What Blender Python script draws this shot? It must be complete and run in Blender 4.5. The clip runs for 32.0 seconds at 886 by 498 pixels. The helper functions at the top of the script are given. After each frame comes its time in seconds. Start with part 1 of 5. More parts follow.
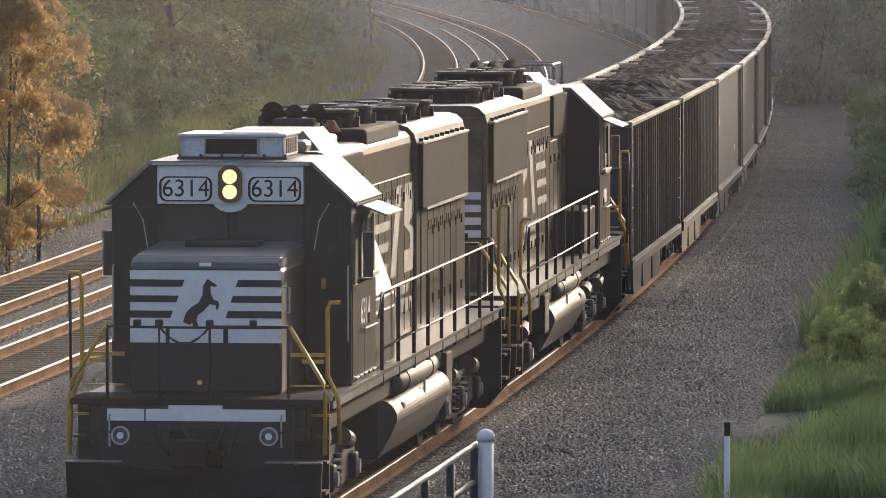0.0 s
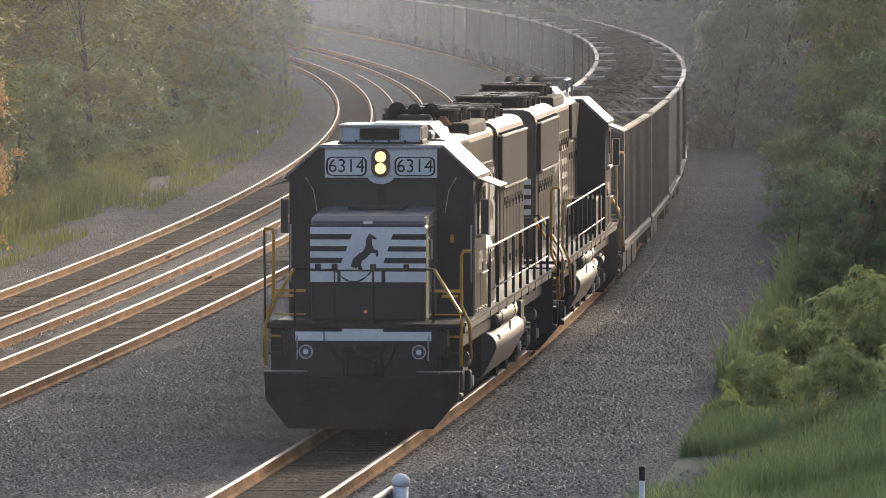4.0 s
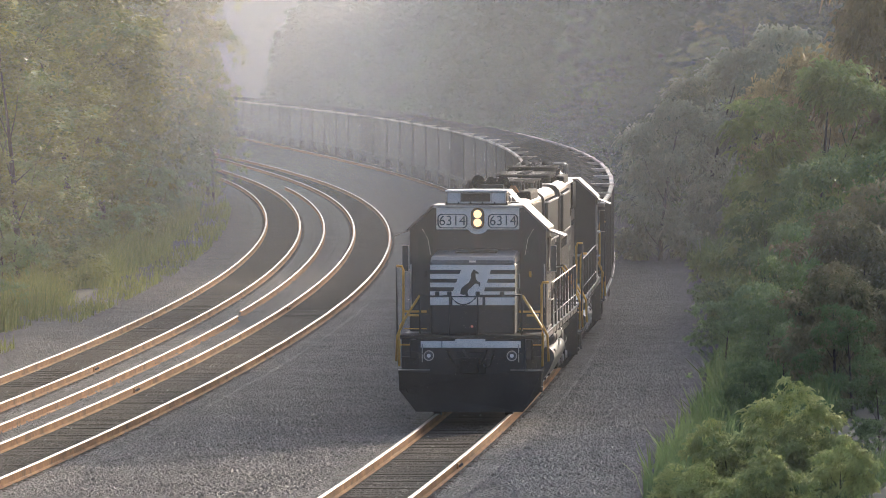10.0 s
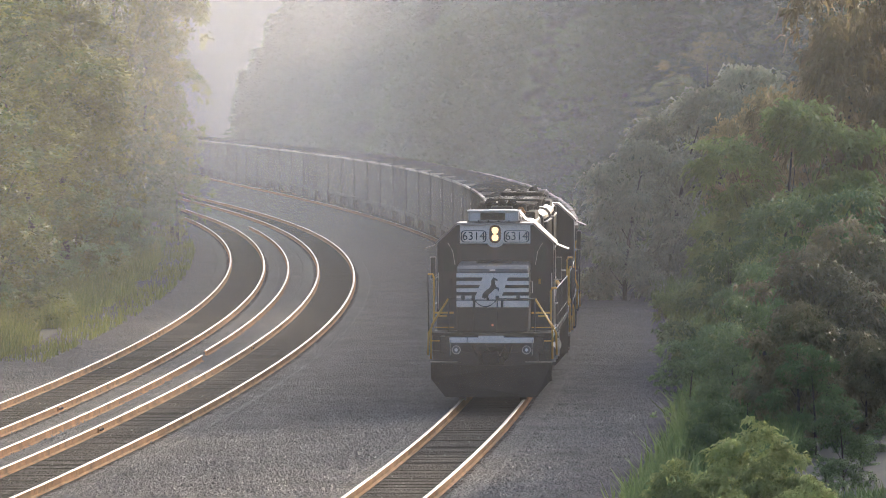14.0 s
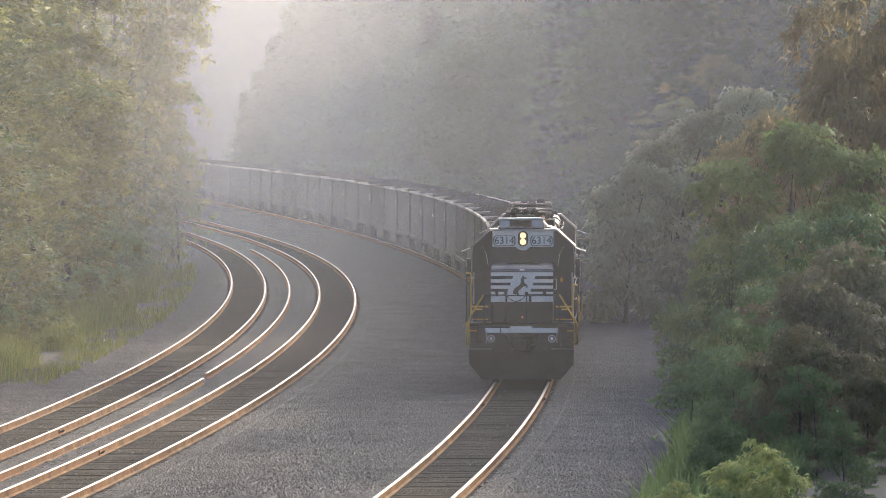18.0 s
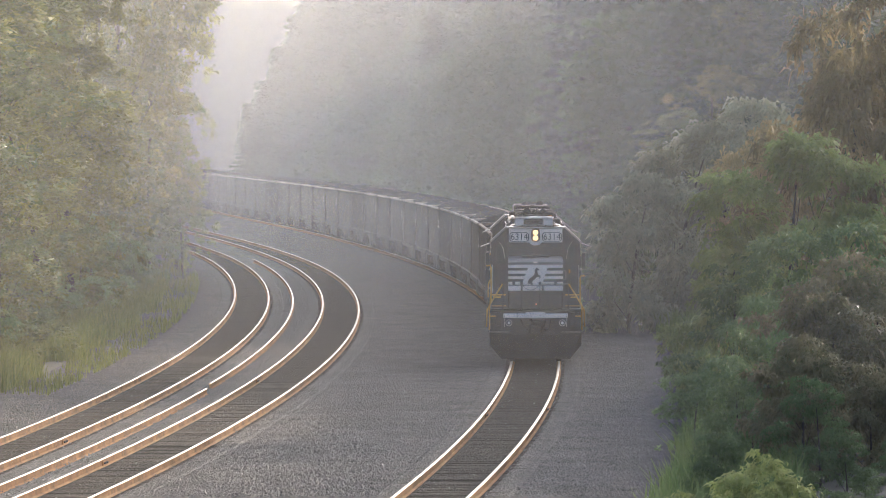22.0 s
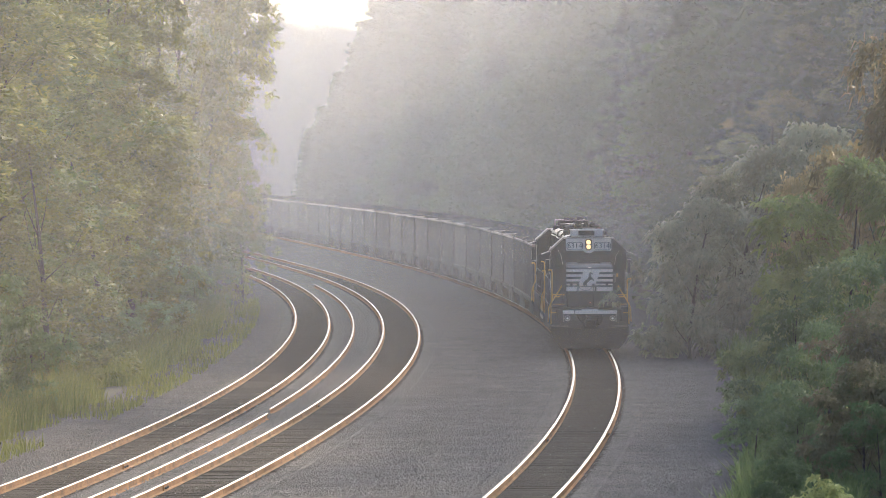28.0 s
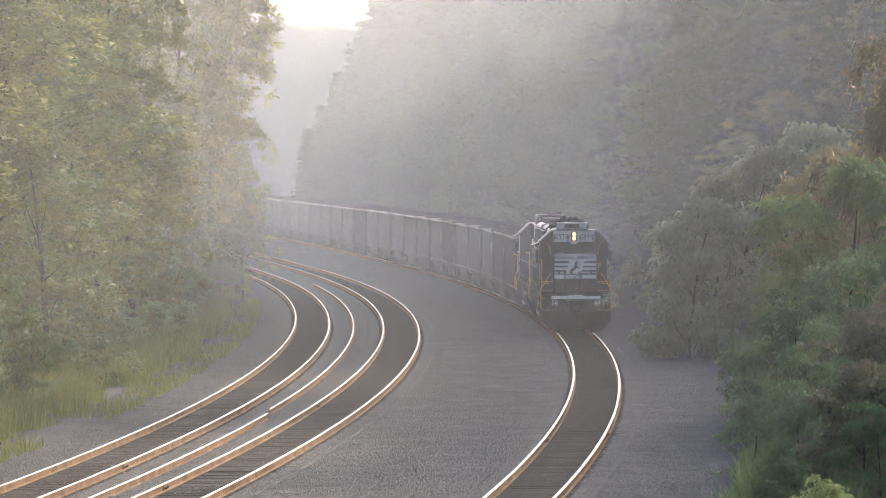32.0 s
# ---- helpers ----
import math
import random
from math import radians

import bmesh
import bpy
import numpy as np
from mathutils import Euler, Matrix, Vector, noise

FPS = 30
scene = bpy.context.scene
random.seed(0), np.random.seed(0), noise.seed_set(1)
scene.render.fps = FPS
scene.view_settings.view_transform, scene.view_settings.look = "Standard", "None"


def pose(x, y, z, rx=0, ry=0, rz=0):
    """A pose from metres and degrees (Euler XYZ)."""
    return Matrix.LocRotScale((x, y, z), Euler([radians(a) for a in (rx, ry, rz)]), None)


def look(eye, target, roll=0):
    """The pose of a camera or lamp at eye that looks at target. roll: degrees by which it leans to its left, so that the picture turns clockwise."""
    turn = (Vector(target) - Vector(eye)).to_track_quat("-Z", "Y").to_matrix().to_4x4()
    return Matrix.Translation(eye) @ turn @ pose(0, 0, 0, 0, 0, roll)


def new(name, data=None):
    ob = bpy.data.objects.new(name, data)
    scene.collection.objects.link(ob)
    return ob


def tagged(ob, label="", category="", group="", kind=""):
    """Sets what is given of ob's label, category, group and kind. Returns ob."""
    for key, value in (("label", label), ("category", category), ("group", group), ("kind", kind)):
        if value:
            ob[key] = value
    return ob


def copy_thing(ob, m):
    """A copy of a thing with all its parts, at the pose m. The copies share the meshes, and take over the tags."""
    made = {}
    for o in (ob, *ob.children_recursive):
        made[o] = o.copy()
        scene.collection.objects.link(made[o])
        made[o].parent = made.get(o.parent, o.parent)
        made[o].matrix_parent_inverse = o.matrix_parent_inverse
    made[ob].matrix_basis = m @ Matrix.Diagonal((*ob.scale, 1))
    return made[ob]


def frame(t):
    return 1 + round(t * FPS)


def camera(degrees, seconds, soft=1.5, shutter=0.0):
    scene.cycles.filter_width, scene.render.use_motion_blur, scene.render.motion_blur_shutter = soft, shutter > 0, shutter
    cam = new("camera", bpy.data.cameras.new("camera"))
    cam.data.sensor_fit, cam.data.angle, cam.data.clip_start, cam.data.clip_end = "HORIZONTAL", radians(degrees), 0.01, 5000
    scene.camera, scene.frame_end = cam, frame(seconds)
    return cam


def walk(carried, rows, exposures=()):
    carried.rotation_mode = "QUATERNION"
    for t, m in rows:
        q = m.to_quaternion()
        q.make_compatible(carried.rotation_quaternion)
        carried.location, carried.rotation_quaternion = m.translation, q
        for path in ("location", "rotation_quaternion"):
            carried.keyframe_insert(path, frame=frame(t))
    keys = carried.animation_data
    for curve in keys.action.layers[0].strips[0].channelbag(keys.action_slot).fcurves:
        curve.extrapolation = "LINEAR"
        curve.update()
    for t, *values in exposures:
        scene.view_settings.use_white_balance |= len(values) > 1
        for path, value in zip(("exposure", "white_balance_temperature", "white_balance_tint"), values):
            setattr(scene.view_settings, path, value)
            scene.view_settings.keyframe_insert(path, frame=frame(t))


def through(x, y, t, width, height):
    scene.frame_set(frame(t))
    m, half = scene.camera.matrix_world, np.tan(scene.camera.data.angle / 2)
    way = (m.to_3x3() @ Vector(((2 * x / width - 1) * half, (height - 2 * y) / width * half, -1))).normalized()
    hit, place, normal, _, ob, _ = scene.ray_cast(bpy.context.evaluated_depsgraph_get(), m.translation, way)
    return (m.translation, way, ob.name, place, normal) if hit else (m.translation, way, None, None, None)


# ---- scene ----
FOCAL = 12700.0          # focal length over a picture 1568 wide
EYE = (0.0, 0.0, 7.3)    # on the road bridge, above the rail heads at z = 0
cam = camera(2 * math.degrees(math.atan(784 / FOCAL)), 32.0, soft=0.65)


def aim(dx, dy):
    """The tripod head turned by dx to the right and dy down, in units of 1 / FOCAL."""
    return look(EYE, (dx / FOCAL * 1000, 1000, EYE[2] - (161 + dy) / FOCAL * 1000))


HEAD = [
    (0, -226.7, 451.2), (0.5, -226.7, 452.7), (1, -225.2, 455.7), (1.5, -222.1, 448.1), (2, -193, 432.8),
    (2.5, -154.7, 409.1), (3, -125.6, 390.7), (3.5, -87.3, 379.9), (5.5, -67.4, 323.2), (6, -67.4, 292.5),
    (6.5, -67.4, 274.2), (7, -67.4, 248.1), (7.5, -67.4, 228.2), (8, -67.4, 205.2), (8.5, -68.9, 194.5),
    (9, -67.4, 180.8), (9.5, -4.7, 177.7), (10, 51.9, 173.1), (10.5, 85.6, 159.3), (11, 97.8, 145.5),
    (11.5, 100.9, 131.7), (12, 100.9, 122.5), (12.5, 100.9, 111.8), (13, 102.4, 108.7), (13.5, 111.6, 107.1),
    (15.5, 117.8, 82.6), (16, 117.8, 76.5), (16.5, 119.3, 68.9), (17, 119.3, 67.4), (17.5, 114.7, 67.4),
    (18, 113.2, 62.8), (18.5, 111.7, 62.8), (19, 110.2, 61.3), (19.5, 108.7, 61.3), (20, 110.2, 61.3),
    (20.5, 110.2, 58.2), (21, 108.7, 52.1), (21.5, 107.2, 49), (22, 107.2, 44.4), (22.5, 107.2, 27.6),
    (23, 105.7, 19.9), (23.5, 91.9, 15.3), (24, 55.1, 18.4), (24.5, 33.6, 12.3), (25, 0, 3.1),
    (25.5, 1.5, 1.5), (27.5, 0, 0), (28, 0, 0), (28.5, 0, 0), (29, 0, 0),
    (29.5, 0, 0), (30, 0, 0), (30.5, 0, 0), (31, 0, 0), (31.5, 0, 0),
    (32, 0, 0),
]
EXPOSURE = [(0.0, 1.56, 5780, 10), (6.0, 1.76, 5650, 9), (12.0, 1.88, 5560, 10), (20.0, 1.93, 5560, 10), (32.0, 1.99, 5560, 10)]
walk(cam, [(t, aim(dx, dy)) for t, dx, dy in HEAD], EXPOSURE)

# ---- light ----
SUN_AZ, SUN_EL = radians(24), radians(13.5)     # azimuth to the right of the view, low evening sun
world = bpy.data.worlds.new("sky")
scene.world = world
world.use_nodes = True
_n = world.node_tree.nodes
_sky = _n.new("ShaderNodeTexSky")
_sky.sky_type, _sky.sun_disc = "NISHITA", False
_sky.sun_elevation, _sky.sun_rotation = SUN_EL, SUN_AZ
_sky.dust_density, _sky.air_density, _sky.ozone_density = 6.0, 0.6, 0.4
_n["Background"].inputs["Strength"].default_value = 0.15
world.node_tree.links.new(_sky.outputs["Color"], _n["Background"].inputs["Color"])
sun = new("sun", bpy.data.lights.new("sun", "SUN"))
sun.data.energy, sun.data.angle, sun.data.color = 2.0, radians(1.5), (1.0, 0.72, 0.44)
_sd = Vector((math.sin(SUN_AZ) * math.cos(SUN_EL), math.cos(SUN_AZ) * math.cos(SUN_EL), math.sin(SUN_EL)))
sun.matrix_world = look(_sd * 300, (0, 0, 0))


# ---- materials ----
def mat(name, col, col2=None, rough=0.6, metal=0.0, scale=6.0, fine=60.0, bump=0.15, spec=0.4, vary=0.0, coords="Object"):
    """A surface of two tones in patches and grain, with fine relief; vary: tone changes from piece to piece."""
    m = bpy.data.materials.new(name)
    m.use_nodes = True
    nt = m.node_tree
    b = nt.nodes["Principled BSDF"]
    b.inputs["Roughness"].default_value, b.inputs["Metallic"].default_value = rough, metal
    b.inputs["Specular IOR Level"].default_value = spec
    col2 = col2 or tuple(c * 0.7 for c in col)
    tc = nt.nodes.new("ShaderNodeTexCoord")
    big, small = nt.nodes.new("ShaderNodeTexNoise"), nt.nodes.new("ShaderNodeTexNoise")
    for n, s in ((big, scale), (small, fine)):
        n.inputs["Scale"].default_value, n.inputs["Detail"].default_value = s, 4
        nt.links.new(tc.outputs[coords], n.inputs["Vector"])
    add = nt.nodes.new("ShaderNodeMath")
    add.operation = "ADD"
    nt.links.new(big.outputs["Fac"], add.inputs[0])
    nt.links.new(small.outputs["Fac"], add.inputs[1])
    ramp = nt.nodes.new("ShaderNodeMapRange")
    ramp.inputs["From Min"].default_value, ramp.inputs["From Max"].default_value = 0.75, 1.25
    nt.links.new(add.outputs[0], ramp.inputs["Value"])
    mix = nt.nodes.new("ShaderNodeMix")
    mix.data_type = "RGBA"
    mix.inputs["A"].default_value, mix.inputs["B"].default_value = (*col2, 1), (*col, 1)
    nt.links.new(ramp.outputs["Result"], mix.inputs["Factor"])
    out = mix.outputs["Result"]
    if vary:
        info, hsv = nt.nodes.new("ShaderNodeObjectInfo"), nt.nodes.new("ShaderNodeHueSaturation")
        mr = nt.nodes.new("ShaderNodeMapRange")
        mr.inputs["To Min"].default_value, mr.inputs["To Max"].default_value = 1 - vary, 1 + vary
        nt.links.new(info.outputs["Random"], mr.inputs["Value"])
        nt.links.new(mr.outputs["Result"], hsv.inputs["Value"])
        nt.links.new(out, hsv.inputs["Color"])
        out = hsv.outputs["Color"]
    nt.links.new(out, b.inputs["Base Color"])
    if bump:
        bp = nt.nodes.new("ShaderNodeBump")
        bp.inputs["Strength"].default_value, bp.inputs["Distance"].default_value = bump, 0.02
        nt.links.new(small.outputs["Fac"], bp.inputs["Height"])
        nt.links.new(bp.outputs["Normal"], b.inputs["Normal"])
    return m


def leaf_mat(name, col, col2, through=0.35):
    """Leaves: each takes its own tone between two, and lets light through."""
    m = bpy.data.materials.new(name)
    m.use_nodes = True
    nt = m.node_tree
    b, out = nt.nodes["Principled BSDF"], nt.nodes["Material Output"]
    b.inputs["Roughness"].default_value, b.inputs["Specular IOR Level"].default_value = 0.6, 0.1
    geo, info = nt.nodes.new("ShaderNodeNewGeometry"), nt.nodes.new("ShaderNodeObjectInfo")
    mix, hsv, mr = nt.nodes.new("ShaderNodeMix"), nt.nodes.new("ShaderNodeHueSaturation"), nt.nodes.new("ShaderNodeMapRange")
    mix.data_type = "RGBA"
    mix.inputs["A"].default_value, mix.inputs["B"].default_value = (*col, 1), (*col2, 1)
    # Soft tone patches stand for lit clumps and shaded gaps in a crown
    tc, patch, spread, both = nt.nodes.new("ShaderNodeTexCoord"), nt.nodes.new("ShaderNodeTexNoise"), nt.nodes.new("ShaderNodeMapRange"), nt.nodes.new("ShaderNodeMix")
    patch.inputs["Scale"].default_value, patch.inputs["Detail"].default_value = 0.7, 3
    nt.links.new(tc.outputs["Object"], patch.inputs["Vector"])
    spread.inputs["From Min"].default_value, spread.inputs["From Max"].default_value = 0.35, 0.65
    nt.links.new(patch.outputs["Fac"], spread.inputs["Value"])
    both.inputs["Factor"].default_value = 0.4
    nt.links.new(spread.outputs["Result"], both.inputs["A"])
    nt.links.new(geo.outputs["Random Per Island"], both.inputs["B"])
    nt.links.new(both.outputs["Result"], mix.inputs["Factor"])
    mr.inputs["To Min"].default_value, mr.inputs["To Max"].default_value = 0.75, 1.25
    nt.links.new(info.outputs["Random"], mr.inputs["Value"])
    nt.links.new(mr.outputs["Result"], hsv.inputs["Value"])
    nt.links.new(mix.outputs["Result"], hsv.inputs["Color"])
    nt.links.new(hsv.outputs["Color"], b.inputs["Base Color"])
    tr, sh = nt.nodes.new("ShaderNodeBsdfTranslucent"), nt.nodes.new("ShaderNodeMixShader")
    nt.links.new(hsv.outputs["Color"], tr.inputs["Color"])
    sh.inputs["Fac"].default_value = through
    nt.links.new(b.outputs[0], sh.inputs[1])
    nt.links.new(tr.outputs[0], sh.inputs[2])
    nt.links.new(sh.outputs[0], out.inputs["Surface"])
    return m


def glow(name, col, strength):
    m = bpy.data.materials.new(name)
    m.use_nodes = True
    b = m.node_tree.nodes["Principled BSDF"]
    b.inputs["Base Color"].default_value = (*col, 1)
    b.inputs["Emission Color"].default_value, b.inputs["Emission Strength"].default_value = (*col, 1), strength
    return m


def mist_mat(name, density, scale, seed, swing=0.45):
    """Thin lit vapour: mostly clear, denser in soft patches and low down."""
    m = bpy.data.materials.new(name)
    m.use_nodes = True
    nt = m.node_tree
    nt.nodes.remove(nt.nodes["Principled BSDF"])
    tc, mp, no = nt.nodes.new("ShaderNodeTexCoord"), nt.nodes.new("ShaderNodeMapping"), nt.nodes.new("ShaderNodeTexNoise")
    mp.inputs["Location"].default_value = (seed, seed * 2, 0)
    mp.inputs["Scale"].default_value = (scale, scale, scale * 0.45)
    no.inputs["Scale"].default_value, no.inputs["Detail"].default_value = 1.0, 3
    nt.links.new(tc.outputs["Object"], mp.inputs["Vector"])
    nt.links.new(mp.outputs[0], no.inputs["Vector"])
    mr = nt.nodes.new("ShaderNodeMapRange")
    mr.inputs["From Min"].default_value, mr.inputs["From Max"].default_value = 0.3, 0.7
    mr.inputs["To Min"].default_value, mr.inputs["To Max"].default_value = density * (1 - swing), density * (1 + swing)
    nt.links.new(no.outputs["Fac"], mr.inputs["Value"])
    # thins out to nothing just above the ground
    sep, low, mul = nt.nodes.new("ShaderNodeSeparateXYZ"), nt.nodes.new("ShaderNodeMapRange"), nt.nodes.new("ShaderNodeMath")
    nt.links.new(tc.outputs["Object"], sep.inputs[0])
    nt.links.new(sep.outputs["Z"], low.inputs["Value"])
    low.interpolation_type = "SMOOTHSTEP"
    low.inputs["From Min"].default_value, low.inputs["From Max"].default_value = -0.3, 2.7
    mul.operation = "MULTIPLY"
    nt.links.new(mr.outputs["Result"], mul.inputs[0])
    nt.links.new(low.outputs["Result"], mul.inputs[1])
    df, tl, cl = nt.nodes.new("ShaderNodeBsdfDiffuse"), nt.nodes.new("ShaderNodeBsdfTranslucent"), nt.nodes.new("ShaderNodeBsdfTransparent")
    df.inputs["Color"].default_value = tl.inputs["Color"].default_value = (0.87, 0.865, 0.845, 1)
    half, full = nt.nodes.new("ShaderNodeMixShader"), nt.nodes.new("ShaderNodeMixShader")
    half.inputs["Fac"].default_value = 0.5
    nt.links.new(df.outputs[0], half.inputs[1])
    nt.links.new(tl.outputs[0], half.inputs[2])
    nt.links.new(mul.outputs[0], full.inputs["Fac"])
    nt.links.new(cl.outputs[0], full.inputs[1])
    nt.links.new(half.outputs[0], full.inputs[2])
    nt.links.new(full.outputs[0], nt.nodes["Material Output"].inputs["Surface"])
    return m


def gravel_mat(name, dark, light, spec=0.4):
    """Broken stone: every cell its own grey, dust in large patches, deep relief."""
    m = mat(name, light, dark, rough=0.9, scale=0.35, fine=30, bump=0, spec=spec)
    nt = m.node_tree
    b = nt.nodes["Principled BSDF"]
    tc = nt.nodes["Texture Coordinate"]
    vo = nt.nodes.new("ShaderNodeTexVoronoi")
    vo.inputs["Scale"].default_value = 15.0
    nt.links.new(tc.outputs["Object"], vo.inputs["Vector"])
    src = b.inputs["Base Color"].links[0].from_socket
    sep = nt.nodes.new("ShaderNodeSeparateColor")
    nt.links.new(vo.outputs["Color"], sep.inputs[0])
    mr, hsv = nt.nodes.new("ShaderNodeMapRange"), nt.nodes.new("ShaderNodeHueSaturation")
    mr.inputs["To Min"].default_value, mr.inputs["To Max"].default_value = 0.4, 1.6
    nt.links.new(sep.outputs[0], mr.inputs["Value"])
    nt.links.new(mr.outputs["Result"], hsv.inputs["Value"])
    nt.links.new(src, hsv.inputs["Color"])
    nt.links.new(hsv.outputs["Color"], b.inputs["Base Color"])
    bp = nt.nodes.new("ShaderNodeBump")
    bp.inputs["Strength"].default_value, bp.inputs["Distance"].default_value = 1.0, 0.09
    nt.links.new(vo.outputs["Distance"], bp.inputs["Height"])
    nt.links.new(bp.outputs["Normal"], b.inputs["Normal"])
    return m


GRAVEL = gravel_mat("ballast_stone", (0.0255, 0.0255, 0.0265), (0.051, 0.0505, 0.0515))
CRIB = gravel_mat("oily_crib_stone", (0.015, 0.0125, 0.011), (0.03, 0.025, 0.021), 0.08)
STONE = leaf_mat("loose_stone", (0.032, 0.032, 0.033), (0.112, 0.11, 0.11), 0.0)
SOIL = mat("forest_soil", (0.05, 0.055, 0.03), (0.03, 0.035, 0.02), 0.95, scale=0.5, fine=8, bump=0.6)
SLEEPER = mat("oiled_oak", (0.027, 0.021, 0.018), (0.016, 0.013, 0.011), 0.95, scale=3, fine=50, bump=0.4, spec=0.1, vary=0.3)
RAILHEAD = mat("worn_steel", (0.27, 0.225, 0.18), (0.17, 0.13, 0.095), 0.42, 0.85, scale=1.2, fine=30, bump=0.02)
RUST = mat("rusty_steel", (0.25, 0.122, 0.046), (0.1, 0.052, 0.024), 0.9, 0.0, scale=0.9, fine=12, spec=0.06)
BLACK = mat("grimy_black_paint", (0.016, 0.015, 0.0145), (0.01, 0.0098, 0.0098), 0.5, 0.0, scale=1.2, fine=25, bump=0.05, spec=0.28)
# Dusty black with the golden sheen of low sun in its lighter tone
HOODBLACK = mat("dusty_sunlit_black_paint", (0.085, 0.06, 0.038), (0.022, 0.018, 0.0145), 0.33, 0.0, scale=1.3, fine=5, bump=0.08, spec=0.42)
GRILLE = mat("black_screen", (0.018, 0.017, 0.016), (0.01, 0.01, 0.01), 0.85, 0.0, scale=3, fine=120, bump=0.3, spec=0.06)
WHITE = mat("dirty_white_paint", (0.8, 0.73, 0.64), (0.68, 0.615, 0.535), 0.55, scale=1.2, fine=14, bump=0.01)
SILVER = mat("weathered_silver", (0.46, 0.42, 0.37), (0.3, 0.275, 0.245), 0.5, 0.2, scale=3, fine=40, bump=0.05)
YELLOW = mat("yellow_paint", (0.55, 0.29, 0.02), (0.38, 0.2, 0.02), 0.5, scale=4, fine=40, bump=0.05)
GLASS = mat("dark_cab_glass", (0.03, 0.033, 0.034), (0.025, 0.027, 0.028), 0.08, 0.0, scale=1, fine=5, bump=0, spec=0.7)
PALEGLASS = mat("pale_cab_glass", (0.035, 0.04, 0.036), (0.02, 0.024, 0.022), 0.1, 0.0, scale=1, fine=5, bump=0, spec=0.25)
TANK = mat("dusty_tank_paint", (0.085, 0.075, 0.063), (0.052, 0.046, 0.039), 0.6, scale=1.5, fine=20, bump=0.06)
UNDER = mat("brake_dust_iron", (0.036, 0.031, 0.027), (0.02, 0.018, 0.016), 0.8, 0.1, scale=3, fine=40)
CARBODY = mat("weathered_car_steel", (0.042, 0.038, 0.036), (0.03, 0.0275, 0.026), 0.75, 0.0, scale=0.25, fine=9, bump=0.03, spec=0.25, vary=0.2)
# Top rails: scuffs and dashes of sunlight are both put into the tones
TOPCHORD = mat("scuffed_sunlit_top_rail", (0.25, 0.2, 0.155), (0.05, 0.045, 0.04), 0.7, 0.1, scale=0.7, fine=5)
DARKCHORD = mat("lit_dash_top_rail", (0.42, 0.37, 0.31), (0.06, 0.054, 0.05), 0.6, 0.0, scale=0.45, fine=1.6)
COAL = mat("coal", (0.022, 0.02, 0.02), (0.008, 0.008, 0.008), 0.95, scale=2, fine=14, bump=1.0, spec=0.1)
PLOUGH = mat("scraped_black_steel", (0.02, 0.019, 0.018), (0.009, 0.009, 0.009), 0.8, 0.0, scale=2, fine=30, bump=0.1, spec=0.1)
BARK = mat("bark", (0.07, 0.057, 0.045), (0.035, 0.03, 0.025), 0.95, scale=2, fine=25, bump=0.7)
LEAF = leaf_mat("broad_leaves", (0.058, 0.092, 0.024), (0.142, 0.182, 0.046), 0.33)
LEAFY = leaf_mat("yellowing_leaves", (0.068, 0.098, 0.02), (0.225, 0.228, 0.042), 0.34)
FARWOOD = leaf_mat("shaded_woodland_leaves", (0.058, 0.092, 0.036), (0.075, 0.115, 0.045), 0.5)
LEAFO = leaf_mat("orange_leaves", (0.42, 0.27, 0.09), (0.62, 0.42, 0.16), 0.5)
LEAFB = leaf_mat("bright_leaves", (0.115, 0.165, 0.05), (0.26, 0.3, 0.095), 0.45)
LEAFD = leaf_mat("deep_green_leaves", (0.09, 0.145, 0.05), (0.175, 0.24, 0.085), 0.4)
RUSSET = leaf_mat("russet_leaves", (0.2, 0.175, 0.08), (0.38, 0.31, 0.145), 0.45)
SUMAC = leaf_mat("pale_sumac_and_haze_leaves", (0.3, 0.34, 0.1), (0.55, 0.56, 0.2), 0.5)
BROWNING = leaf_mat("browning_feathery_leaves", (0.115, 0.12, 0.052), (0.23, 0.2, 0.1), 0.4)
# Green leaves paled and greyed as haze would do
MISTY = leaf_mat("mist_greyed_leaves", (0.165, 0.195, 0.115), (0.33, 0.345, 0.21), 0.45)
NEEDLE = leaf_mat("needles", (0.033, 0.05, 0.026), (0.045, 0.065, 0.033), 0.3)
GRASS = leaf_mat("tall_grass", (0.12, 0.175, 0.055), (0.21, 0.26, 0.10), 0.45)
REED = leaf_mat("pale_weeds", (0.10, 0.13, 0.035), (0.24, 0.25, 0.08), 0.5)
ACWHITE = mat("chalky_white_paint", (0.62, 0.6, 0.57), (0.42, 0.4, 0.38), 0.5, scale=2.5, fine=30, bump=0.03)
# Tan of sun on the dusty sheet is mixed into the colour
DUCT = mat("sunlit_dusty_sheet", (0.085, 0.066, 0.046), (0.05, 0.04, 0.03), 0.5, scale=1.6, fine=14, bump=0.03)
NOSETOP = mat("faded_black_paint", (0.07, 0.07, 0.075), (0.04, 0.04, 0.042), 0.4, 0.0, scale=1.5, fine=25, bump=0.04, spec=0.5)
# Black roof paint greyed to hold the low sun's glare
ROOF = mat("sun_glare_roof_paint", (0.18, 0.155, 0.125), (0.1, 0.088, 0.074), 0.48, 0.0, scale=1.2, fine=18, bump=0.05, spec=0.6)
MARKER = glow("marker_bulb", (0.5, 0.16, 0.1), 0.12)
FADED = mat("faded_white_paint", (0.5, 0.47, 0.42), (0.26, 0.24, 0.21), 0.5, scale=2.5, fine=25, bump=0.04)
